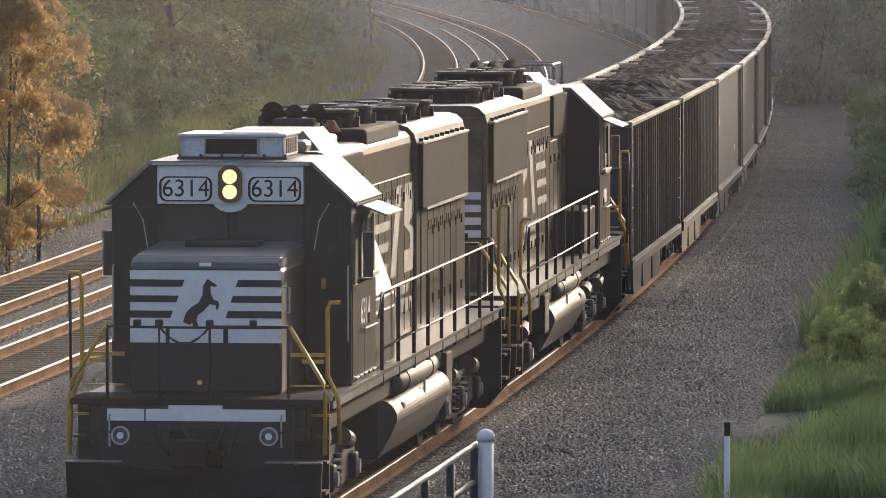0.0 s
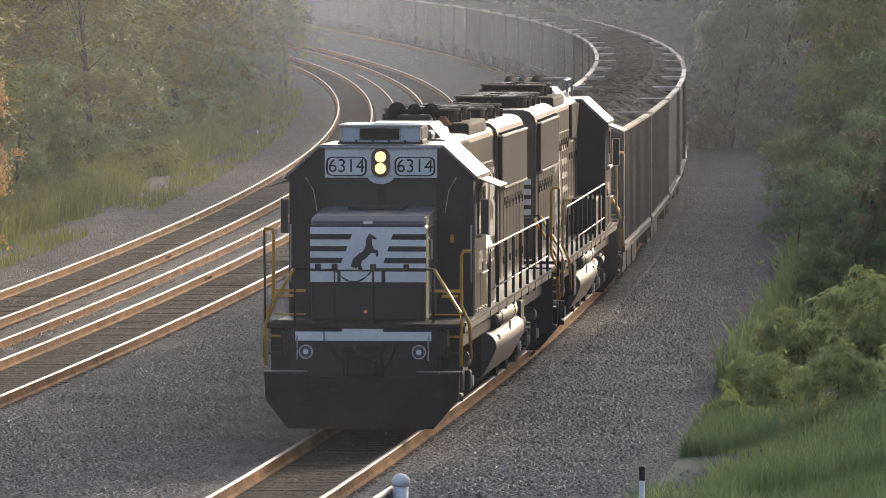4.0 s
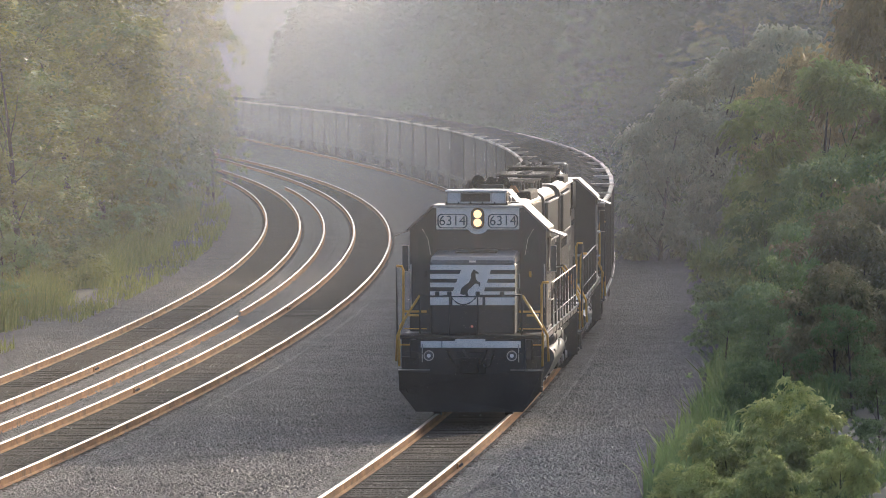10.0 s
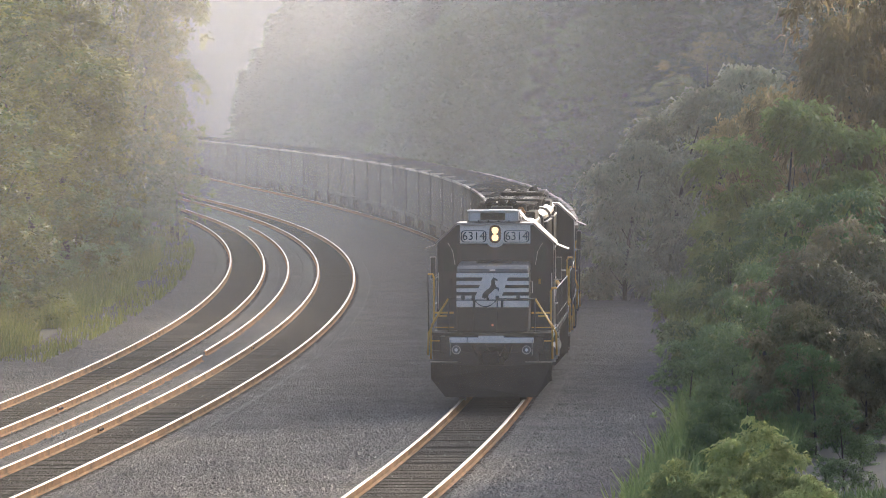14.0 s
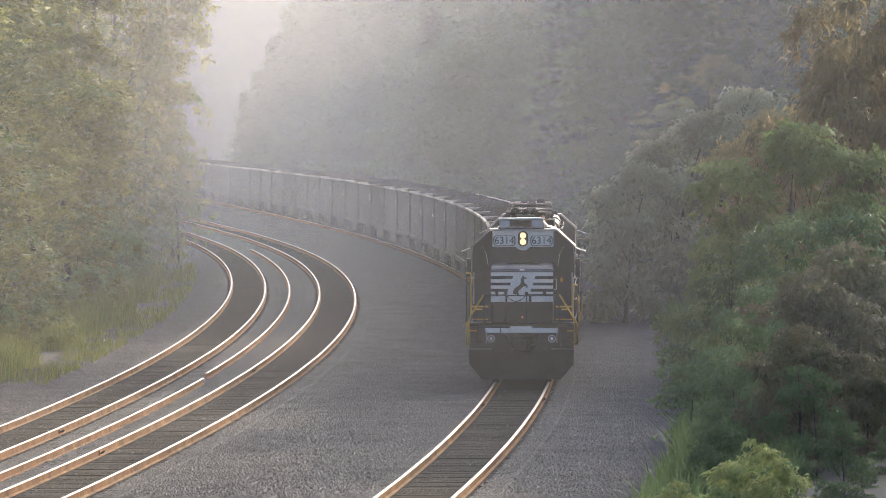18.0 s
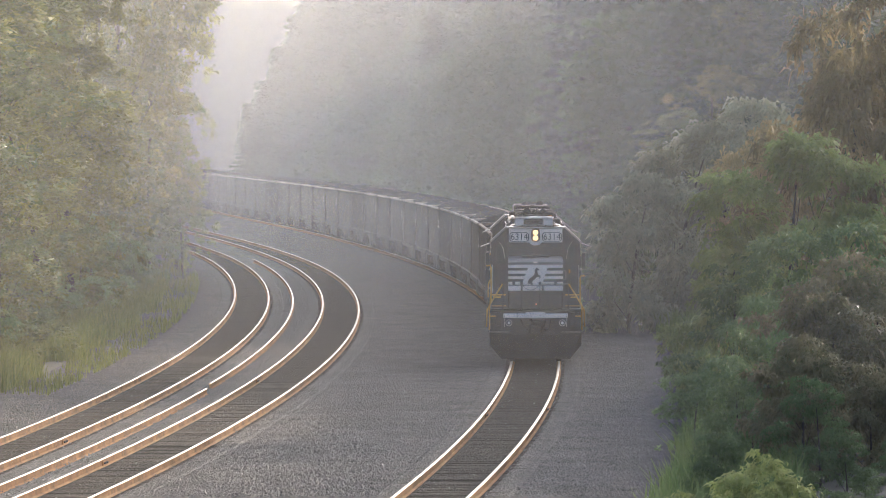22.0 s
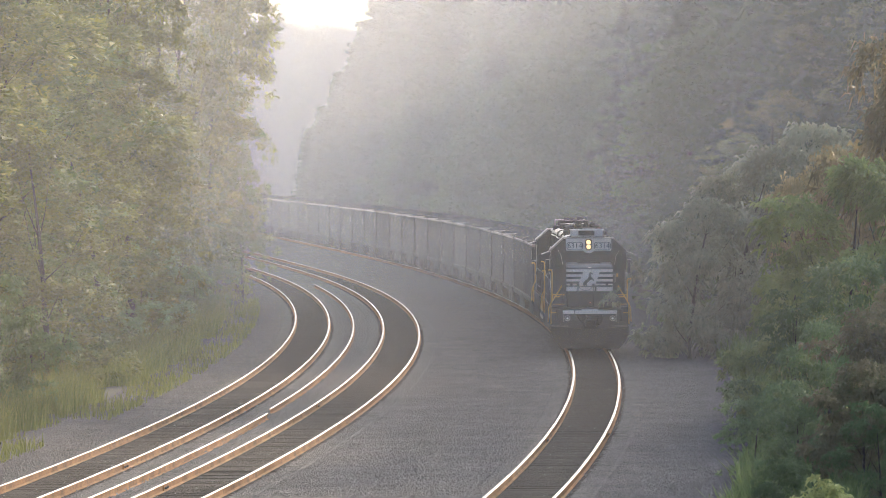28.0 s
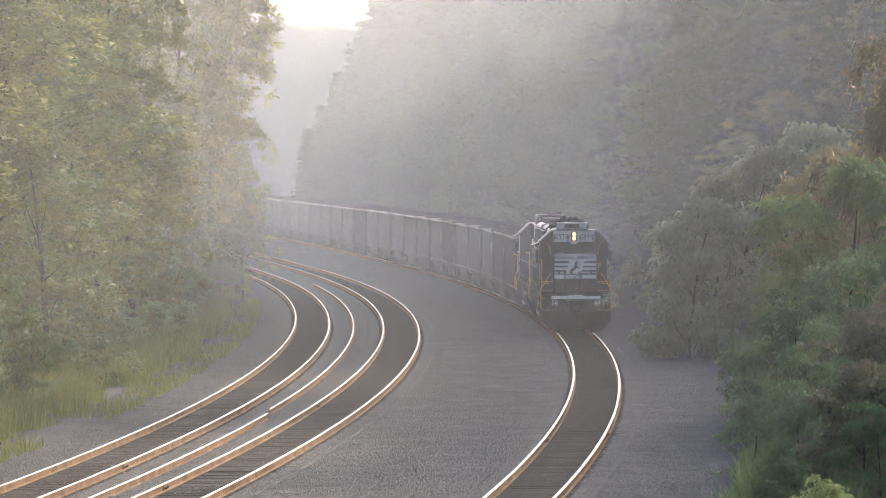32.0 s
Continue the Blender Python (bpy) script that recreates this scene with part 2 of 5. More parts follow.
# Pale both from wear and to show sun on edges and handrails
SILL = mat("worn_sunlit_sill_paint", (0.2, 0.185, 0.165), (0.09, 0.083, 0.076), 0.45, 0.2, scale=3, fine=30, bump=0.05)
LAMP = glow("headlight_bulb", (1.0, 0.56, 0.2), 0.62)
# Near-white colour carries the bright reflection of the lamp glass
LENS = mat("lamp_glass", (0.75, 0.75, 0.74), (0.6, 0.6, 0.6), 0.1, 0.0, bump=0)


# ---- mesh helpers ----
def part(name, bm, material, parent=None, label="", smooth=False):
    me = bpy.data.meshes.new(name)
    bm.to_mesh(me)
    bm.free()
    me.materials.append(material)
    if smooth:
        for p in me.polygons:
            p.use_smooth = True
    ob = new(name, me)
    ob.parent = parent
    return tagged(ob, label)


def sheet(name, verts, faces, material, parent=None, label="", smooth=False):
    me = bpy.data.meshes.new(name)
    me.from_pydata(verts, [], faces)
    me.materials.append(material)
    if smooth:
        me.polygons.foreach_set("use_smooth", [True] * len(me.polygons))
    me.update()
    ob = new(name, me)
    ob.parent = parent
    return tagged(ob, label)


def soup(name, verts, faces, material, parent=None, label="", normals=None):
    """A mesh from arrays: verts n x 3, faces n x k; normals n x 3 round the shading off."""
    me = bpy.data.meshes.new(name)
    k = faces.shape[1]
    me.vertices.add(len(verts))
    me.vertices.foreach_set("co", np.ascontiguousarray(verts, np.float32).ravel())
    me.loops.add(faces.size)
    me.loops.foreach_set("vertex_index", np.ascontiguousarray(faces, np.int32).ravel())
    me.polygons.add(len(faces))
    me.polygons.foreach_set("loop_start", np.arange(0, faces.size, k, dtype=np.int32))
    if normals is not None:
        me.polygons.foreach_set("use_smooth", np.ones(len(faces), bool))
    me.update(calc_edges=True)
    if normals is not None:
        me.normals_split_custom_set_from_vertices(normals.tolist())
    me.materials.append(material)
    ob = new(name, me)
    ob.parent = parent
    return tagged(ob, label)


def box(bm, x0, x1, y0, y1, z0, z1, bevel=0.0):
    vs = [bm.verts.new((x, y, z)) for x in (x0, x1) for y in (y0, y1) for z in (z0, z1)]
    fs = [bm.faces.new([vs[i] for i in q]) for q in ((0, 1, 3, 2), (4, 6, 7, 5), (0, 4, 5, 1), (2, 3, 7, 6), (0, 2, 6, 4), (1, 5, 7, 3))]
    if bevel:
        es = {e for f in fs for e in f.edges}
        bmesh.ops.bevel(bm, geom=list(es), offset=bevel, segments=2, affect="EDGES", profile=0.5)
    return bm


def Box(*a, bevel=0.0):
    return box(bmesh.new(), *a, bevel=bevel)


def prism(bm, poly, axis, a, b):
    """A closed outline in the two other axes, drawn out along axis from a to b."""
    def at(p, w):
        return {"x": (w, p[0], p[1]), "y": (p[0], w, p[1]), "z": (p[0], p[1], w)}[axis]
    lo, hi = [bm.verts.new(at(p, a)) for p in poly], [bm.verts.new(at(p, b)) for p in poly]
    n = len(poly)
    bm.faces.new(lo), bm.faces.new(hi[::-1])
    for i in range(n):
        bm.faces.new((lo[i], hi[i], hi[(i + 1) % n], lo[(i + 1) % n]))
    bmesh.ops.recalc_face_normals(bm, faces=bm.faces)
    return bm


def tube(bm, pts, r, seg=8):
    """A round bar through pts."""
    pts = [Vector(p) for p in pts]
    rings = []
    for i, p in enumerate(pts):
        d = (pts[min(i + 1, len(pts) - 1)] - pts[max(i - 1, 0)]).normalized()
        u = d.orthogonal().normalized() if abs(d.z) < 0.9 else Vector((1, 0, 0))
        u = (u - d * u.dot(d)).normalized()
        w = d.cross(u)
        rr = r[i] if isinstance(r, (list, tuple)) else r
        rings.append([bm.verts.new(p + (u * math.cos(6.2832 * k / seg) + w * math.sin(6.2832 * k / seg)) * rr) for k in range(seg)])
    for a, b in zip(rings, rings[1:]):
        for k in range(seg):
            bm.faces.new((a[k], a[(k + 1) % seg], b[(k + 1) % seg], b[k]))
    bm.faces.new(rings[0][::-1]), bm.faces.new(rings[-1])
    return bm


def disc(bm, c, axis, r, depth, seg=20):
    """A short round drum from c along axis."""
    c, d = Vector(c), Vector(axis).normalized()
    return tube(bm, [c, c + d * depth], r, seg)


def thing(name, label, category, group="", kind="", m=None):
    ob = new(name)
    ob.empty_display_size = 0.2
    if m is not None:
        ob.matrix_world = m
    return tagged(ob, label, category, group, kind)


# ---- the three tracks: sideways place over distance ahead ----
def curve_of(k, lo, hi):
    def x_at(d):
        u = (min(max(d, lo), hi) - 250) / 150
        v = slope = 0.0
        for c in k:
            slope = slope * u + v
            v = v * u + c
        return v + slope * (d - min(max(d, lo), hi)) / 150
    return x_at


TRACK = {
    "one": curve_of((-0.1545, 0.1245, 0.5438, -5.4778, 2.2017, -5.7218), 130, 450),
    "two": curve_of((0.1171, -0.134, 0.0676, -5.1217, 2.6811, -2.0761), 110, 550),
    "three": curve_of((-0.0081, 0.0888, 0.4383, -5.142, 2.323, 5.3066), 80, 690),
}
main = TRACK["three"]
# arc length along the train's track
_ds = np.arange(-120.0, 1100.0, 1.0)
_xs = np.array([main(float(d)) for d in _ds])
_arc = np.concatenate([[0], np.cumsum(np.hypot(np.diff(_ds), np.diff(_xs)))])
_arc -= np.interp(0.0, _ds, _arc)


def on_track(a):
    d = float(np.interp(a, _arc, _ds))
    return Vector((float(np.interp(a, _arc, _xs)), d, 0.0))


def front_arc(t):
    """Where the front coupler of the leading engine is at t seconds."""
    d = (((-8.0622e-06 * t + 5.41964e-04) * t + 7.28399e-04) * t + 6.49172) * t + 81.353
    return float(np.interp(d, _ds, _arc)) - 0.65


def ground_z(o, d):
    """Height of the ground o metres right of the train's track, d ahead."""
    z = -0.20
    if o > 4.0:
        s = o - 4.0
        z += min(0.12 * s, 0.5) + 0.27 * max(0.0, s - 5) * (1 - 0.25 * min(1, s / 120))
    if o < -14.6:
        s = -14.6 - o
        z += -min(0.08 * s, 0.25) + 0.30 * max(0.0, s - 6) * (1 - 0.4 * min(1, s / 150))
    k = max(0.0, min(1.0, (o - 6) / 12))
    b = (main(d) + o) / max(d, 400)
    b = max(0.0, min(1.0, (b + 0.0105) / 0.010))
    z += min(45.0, max(0.0, d - 640) * 0.3) * k * k * (3 - 2 * k) * b * b * (3 - 2 * b)
    return min(z, 46 + 4 * math.sin(d * 0.02))


def place(o, d):
    return (main(d) + o, d, ground_z(o, d))


# ---- ground ----
def build_ground():
    off = [-2500, -1200, -600, -300, -160, -100, -70, -50, -40, -32, -26, -22, -19, -17, -15.5, -14.6, -13.5, -12, -10, -8, -6, -4, -2.5, -1, 1,
           2.5, 3.2, 4, 5, 6.5, 8, 10, 13, 17, 22, 28, 36, 46, 60, 80, 110, 160, 300, 600, 1200, 2500]
    ds = list(range(-2400, -60, 390)) + list(range(-60, 700, 4)) + [720, 760, 820, 900, 1000, 1150, 1400, 1800, 2400, 3200]
    vs, fs = [], []
    for d in ds:
        for o in off:
            x, y, z = place(o, d)
            rough = 0.012 if -15 < o < 4.5 else 0.25
            vs.append((x, y, z + rough * (noise.noise((x * 0.35, y * 0.35, 0))) * (0.6 if abs(o) < 300 else 0)))
    n = len(off)
    for i in range(len(ds) - 1):
        for j in range(n - 1):
            a = i * n + j
            fs.append((a, a + 1, a + n + 1, a + n))
    g = sheet("ground", vs, fs, SOIL, smooth=True)
    g.data.materials.append(GRAVEL)
    for p in g.data.polygons:
        j = p.index % (n - 1)
        if -15.6 <= off[j] < 5.0:
            p.material_index = 1
    return tagged(g, "grey broken stone ballast with wooded earth banks", "ground", kind="structure")


def sweep(name, x_at, side, profile, d0, d1, step, material, parent, label=""):
    """A profile (sideways, up) drawn along a track, side metres from its middle."""
    vs, fs = [], []
    ds = np.arange(d0, d1, step)
    for d in ds:
        x, dx = x_at(float(d)), x_at(float(d) + 0.5) - x_at(float(d) - 0.5)
        h = math.hypot(1, dx)
        for u, z in profile:
            vs.append((x + (side + u) / h, d - (side + u) * dx / h, z))
    n = len(profile)
    for i in range(len(ds) - 1):
        for j in range(n):
            a, b = i * n + j, i * n + (j + 1) % n
            fs.append((a, b, b + n, a + n))
    return sheet(name, vs, fs, material, parent, label)


WEB = [(-0.070, -0.175), (0.070, -0.175), (0.070, -0.165), (0.012, -0.145), (0.012, -0.04), (0.036, -0.032), (0.037, -0.009), (-0.037, -0.009), (-0.036, -0.032), (-0.012, -0.04), (-0.012, -0.145), (-0.070, -0.165)]
CAP = [(-0.037, -0.009), (0.037, -0.009), (0.026, 0.0), (-0.026, 0.0)]


def build_track(key, label, d0, d1, near0, near1):
    x_at = TRACK[key]
    t = thing("railway_track", label, "railway track", "tracks through the cutting", kind="structure")
    crib = [(-1.0, -0.30), (-0.92, -0.183), (0.92, -0.183), (1.0, -0.30)]
    tagged(sweep("crib_ballast", x_at, 0, crib, d0, d1, 3.0, CRIB, t, "oily dark stone between the sleepers"), kind="stuff")
    for s in (-1, 1):
        shoulder = [(s * 0.86, -0.3), (s * 0.9, -0.184), (s * 1.0, -0.175), (s * 1.36, -0.175), (s * 1.75, -0.3)]
        tagged(sweep("shoulder_ballast", x_at, 0, shoulder, d0, d1, 3.0, GRAVEL, t, "grey stone over the sleeper ends"), kind="stuff")
    for side in (-0.754, 0.754):
        rail = sweep("rail", x_at, side, WEB, d0, d1, 1.5, RUST, t, "rust-brown steel rail")
        sweep("running_surface", x_at, side, CAP, d0, d1, 1.5, RAILHEAD, rail, "bright worn rail head")
    plain = Box(-1.28, 1.28, -0.11, 0.11, -0.32, -0.178)
    plain.verts.index_update()
    cv = np.array([v.co for v in plain.verts])
    polys = [[v.index for v in f.verts] for f in plain.faces]
    plain.free()
    bm = Box(-1.28, 1.28, -0.11, 0.11, -0.32, -0.178, bevel=0.012)
    me = bpy.data.meshes.new("sleeper")
    bm.to_mesh(me)
    bm.free()
    me.materials.append(SLEEPER)
    rest_v, rest_f, base = [], [], 0
    d = d0
    while d < d1:
        x, ang = x_at(d), math.atan(x_at(d + 0.5) - x_at(d - 0.5))
        j = random.uniform(-0.04, 0.04)
        if near0 <= d < near1:
            o = new("sleeper", me)
            o.parent = t
            o.matrix_world = pose(x + j, d, random.uniform(-0.008, 0.004), 0, 0, -math.degrees(ang) + random.uniform(-1, 1))
        else:
            c, s = math.cos(-ang), math.sin(-ang)
            rest_v.append(np.stack([x + j + cv[:, 0] * c - cv[:, 1] * s, d + cv[:, 0] * s + cv[:, 1] * c, cv[:, 2]], 1))
            rest_f += [[i + base for i in p] for p in polys]
            base += len(cv)
        d += 0.53
    ob = sheet("sleeper_row", np.vstack(rest_v).tolist(), rest_f, SLEEPER, t, "far run of oak sleepers")
    tagged(ob, kind="stuff")
    return t


# ---- trees ----
def leaf_soup(centres, size, rng, flat=0.5, fold=0.25, out=None, whole=False):
    """Small folded leaf clumps at the centres: one triangle each, two if whole, shaded round the mass that out points away from."""
    n = len(centres)
    a = rng.normal(size=(n, 3))
    a[:, 2] *= flat
    a /= np.linalg.norm(a, axis=1)[:, None]
    up = rng.normal(size=(n, 3)) * 0.55 + np.array([0, 0, 1.0])
    b = np.cross(a, up)
    b /= np.linalg.norm(b, axis=1)[:, None] + 1e-6
    c = np.cross(a, b)
    s = size * rng.uniform(0.6, 1.4, (n, 1))
    if out is None:
        out = np.tile(np.array([[0, 0, 1.0]]), (n, 1))
    turned = np.sum(np.cross(b, a) * out, 1) < 0
    b[turned] *= -1
    if whole:
        v = np.stack([centres - a * s, centres + b * s * 0.55 + c * s * fold, centres + a * s, centres - b * s * 0.55 + c * s * fold], 1)
        f = np.array([[0, 1, 2], [0, 2, 3]])
    else:
        v = np.stack([centres - a * s, centres + a * s * 0.7 + b * s * 0.62, centres + a * s * 0.5 - b * s * 0.62], 1)
        f = np.array([[0, 1, 2]])
    k = v.shape[1]
    f = (np.arange(n)[:, None, None] * k + f[None]).reshape(-1, 3)
    v = v.reshape(-1, 3)
    nr = out + np.array([0, 0, 0.25]) + rng.normal(size=(n, 3)) * 0.3
    nr /= np.linalg.norm(nr, axis=1)[:, None]
    return v, f, np.repeat(nr, k, 0)


def frond_soup(rng, lobes, sprays, per, length, slim=0.3, droop=0.6, plain=False):
    """Compound leaves: sprays on the lobes, each a tuft of narrow fronds that arch over and hang, bent once at the middle."""
    L = np.array(lobes)
    w = L[:, 3] ** 2
    L = L[rng.choice(len(L), sprays, p=w / w.sum())]
    d = rng.normal(size=(sprays, 3))
    d[:, 2] = np.abs(d[:, 2]) * np.where(rng.random(sprays) < (0.86 if plain else 0.72), 1, -0.8)
    d /= np.linalg.norm(d, axis=1)[:, None]
    heart = L[:, :3] + d * (L[:, 3] * ((0.84 if plain else 0.66) + (0.2 if plain else 0.36) * rng.random(sprays)))[:, None] * np.array([1, 1, 0.75])
    size = np.repeat(length * rng.uniform(0.6, 1.35, sprays), per)
    heart, out = np.repeat(heart, per, 0), np.repeat(d, per, 0)
    n = len(heart)
    a = out * np.array([1, 1, 0.5]) * 0.8 + rng.normal(size=(n, 3)) * np.array([0.75, 0.75, 0.3]) + np.array([0, 0, 0.15])
    a /= np.linalg.norm(a, axis=1)[:, None] + 1e-6
    ln = (size * rng.uniform(0.7, 1.3, n))[:, None]
    side = np.stack([-a[:, 1], a[:, 0], rng.normal(size=n) * 0.5], 1)
    side /= np.linalg.norm(side, axis=1)[:, None] + 1e-6
    side[np.sum(np.cross(side, a) * (out + np.array([0, 0, 0.6])), 1) < 0] *= -1
    wide = 0.75 if plain else 0.35
    root = heart + rng.normal(size=(n, 3)) * ln * np.array([wide, wide, wide * 0.5])
    mid = root + a * ln * 0.55
    tip = root + a * ln - np.array([0, 0, 1.0]) * ln * droop * rng.uniform(0.5, 1.3, (n, 1))
    nr = out * 0.8 + np.array([0, 0, 0.55]) + rng.normal(size=(n, 3)) * 0.25
    nr /= np.linalg.norm(nr, axis=1)[:, None]
    if plain:
        v = np.stack([root, tip + side * ln * slim * 0.5, tip - side * ln * slim * 0.5], 1).reshape(-1, 3)
        return v, np.arange(3 * n).reshape(-1, 3), np.repeat(nr, 3, 0)
    v = np.stack([root, mid + side * ln * slim * 0.5, mid - side * ln * slim * 0.5, tip], 1).reshape(-1, 3)
    f = (np.arange(n)[:, None, None] * 4 + np.array([[0, 1, 2], [2, 1, 3]])[None]).reshape(-1, 3)
    return v, f, np.repeat(nr, 4, 0)


def crown_points(rng, n, lobes, spray, per=18):
    """Leaf places: sprays on the upper and outer sides of rounded lobes, each spray a drooping fan of leaves."""
    L = np.array(lobes)
    w = L[:, 3] ** 2
    n = n // per
    L = L[rng.choice(len(L), n, p=w / w.sum())]
    d = rng.normal(size=(n, 3))
    d[:, 2] = np.abs(d[:, 2]) * np.where(rng.random(n) < 0.8, 1, -0.7)
    d /= np.linalg.norm(d, axis=1)[:, None]
    r = 0.72 + 0.34 * rng.random(n)
    heart = L[:, :3] + d * (L[:, 3] * r)[:, None] * np.array([1, 1, 0.62])
    q, out = np.repeat(heart, per, 0), np.repeat(d, per, 0)
    k = rng.random((n * per, 1))
    fan = np.repeat(rng.uniform(0.6, 1.5, (n, 1)), per, 0) * spray
    q = q + out * np.array([1, 1, 0.3]) * k * fan + rng.normal(size=q.shape) * np.array([0.36, 0.36, 0.10]) * fan
    q[:, 2] -= 0.55 * (k[:, 0] ** 2) * fan[:, 0]
    return q, out


def make_tree(seed, height, width, leaves, material, label, low=0.12, size=0.22, category="tree", name="tree", frond=0.0, spray=4.6, slim=0.3):
    rng = np.random.default_rng(seed)
    t = thing(name, label, category)
    bm = bmesh.new()
    lean = rng.normal(size=2) * 0.04 * height
    trunk = [(lean[0] * k * k, lean[1] * k * k, height * 0.85 * k - 0.4) for k in np.linspace(0, 1, 7)]
    r0 = 0.012 * height + 0.03
    tube(bm, trunk, [r0 * (1 - 0.85 * k) for k in np.linspace(0, 1, 7)], 7)
    lobes = []
    m = max(9, int(10 * width / 3))
    for i in range(m):
        k = low + (1 - low) * ((i + 0.5) / m) ** 0.9
        az = i * 2.4 + rng.uniform(-0.5, 0.5)
        prof = math.sin(math.pi * min(0.97, 0.18 + 0.74 * k)) ** 0.7
        rad = width * prof * rng.uniform(0.3, 0.95)
        z = height * (0.05 + 0.87 * k)
        tip = (math.cos(az) * rad + lean[0] * k * k, math.sin(az) * rad + lean[1] * k * k, z)
        j = min(6, max(0, int(6 * k * 0.8)))
        st = Vector(trunk[j])
        mid = st.lerp(Vector(tip), 0.55) + Vector((0, 0, -0.04 * height))
        tube(bm, [st, mid, tip], [r0 * 0.2, r0 * 0.09, r0 * 0.03], 4)
        lobes.append((*tip, width * rng.uniform(0.22, 0.38)))
        for _ in range(2):
            q = np.array(tip) + rng.normal(size=3) * width * np.array([0.26, 0.26, 0.17])
            lobes.append((*q, width * rng.uniform(0.09, 0.2)))
    part("trunk", bm, BARK, t)
    if frond:
        plain = slim > 0.5
        v, f, nr = frond_soup(rng, lobes, leaves // (34 if plain else 16), 34 if plain else 16, frond, slim, 0.35 if plain else 0.6, plain)
        soup("crown", v, f, material, t, normals=nr)
        return t
    q, out = crown_points(rng, leaves, lobes, size * spray)
    far = q - np.array([0, 0, height * 0.45])
    out = out * 0.7 + 0.5 * far / (np.linalg.norm(far, axis=1)[:, None] + 0.1)
    v, f, nr = leaf_soup(q, size, rng, out=out, whole=size < 0.1)
    soup("crown", v, f, material, t, normals=nr)
    return t


def make_conifer(seed, height, width, material, label):
    rng = np.random.default_rng(seed)
    t = thing("conifer", label, "tree")
    bm = tube(bmesh.new(), [(0, 0, -0.4), (0, 0, height * 0.5), (0, 0, height)], [0.25, 0.15, 0.02], 6)
    pts = []
    k = 0.08
    while k < 1:
        rad = width * (1 - k) ** 0.8 + 0.2
        for az in np.arange(0, 6.28, 0.62) + rng.uniform(0, 1):
            l = rad * rng.uniform(0.7, 1.15)
            s = np.linspace(0.15, 1, 13)
            z = height * k - 0.22 * l * s + 0.1 * s * s
            p = np.stack([np.cos(az) * l * s, np.sin(az) * l * s, z], 1)
            for _ in range(3):
                pts.append(p + rng.normal(size=p.shape) * np.array([0.18, 0.18, 0.10]) * (0.5 + s[:, None]))
            tube(bm, [(0, 0, height * k), tuple(p[-1])], [0.04, 0.01], 4)
        k += 0.036
    part("trunk", bm, BARK, t)
    q = np.vstack(pts)
    out = q * np.array([1, 1, 0]) / (np.linalg.norm(q[:, :2], axis=1)[:, None] + 0.1) + np.array([0, 0, 0.5])
    v, f, nr = leaf_soup(q, 0.4, rng, flat=0.3, out=out)
    soup("crown", v, f, material, t, normals=nr)
    return t


FORWARD = 12700.0


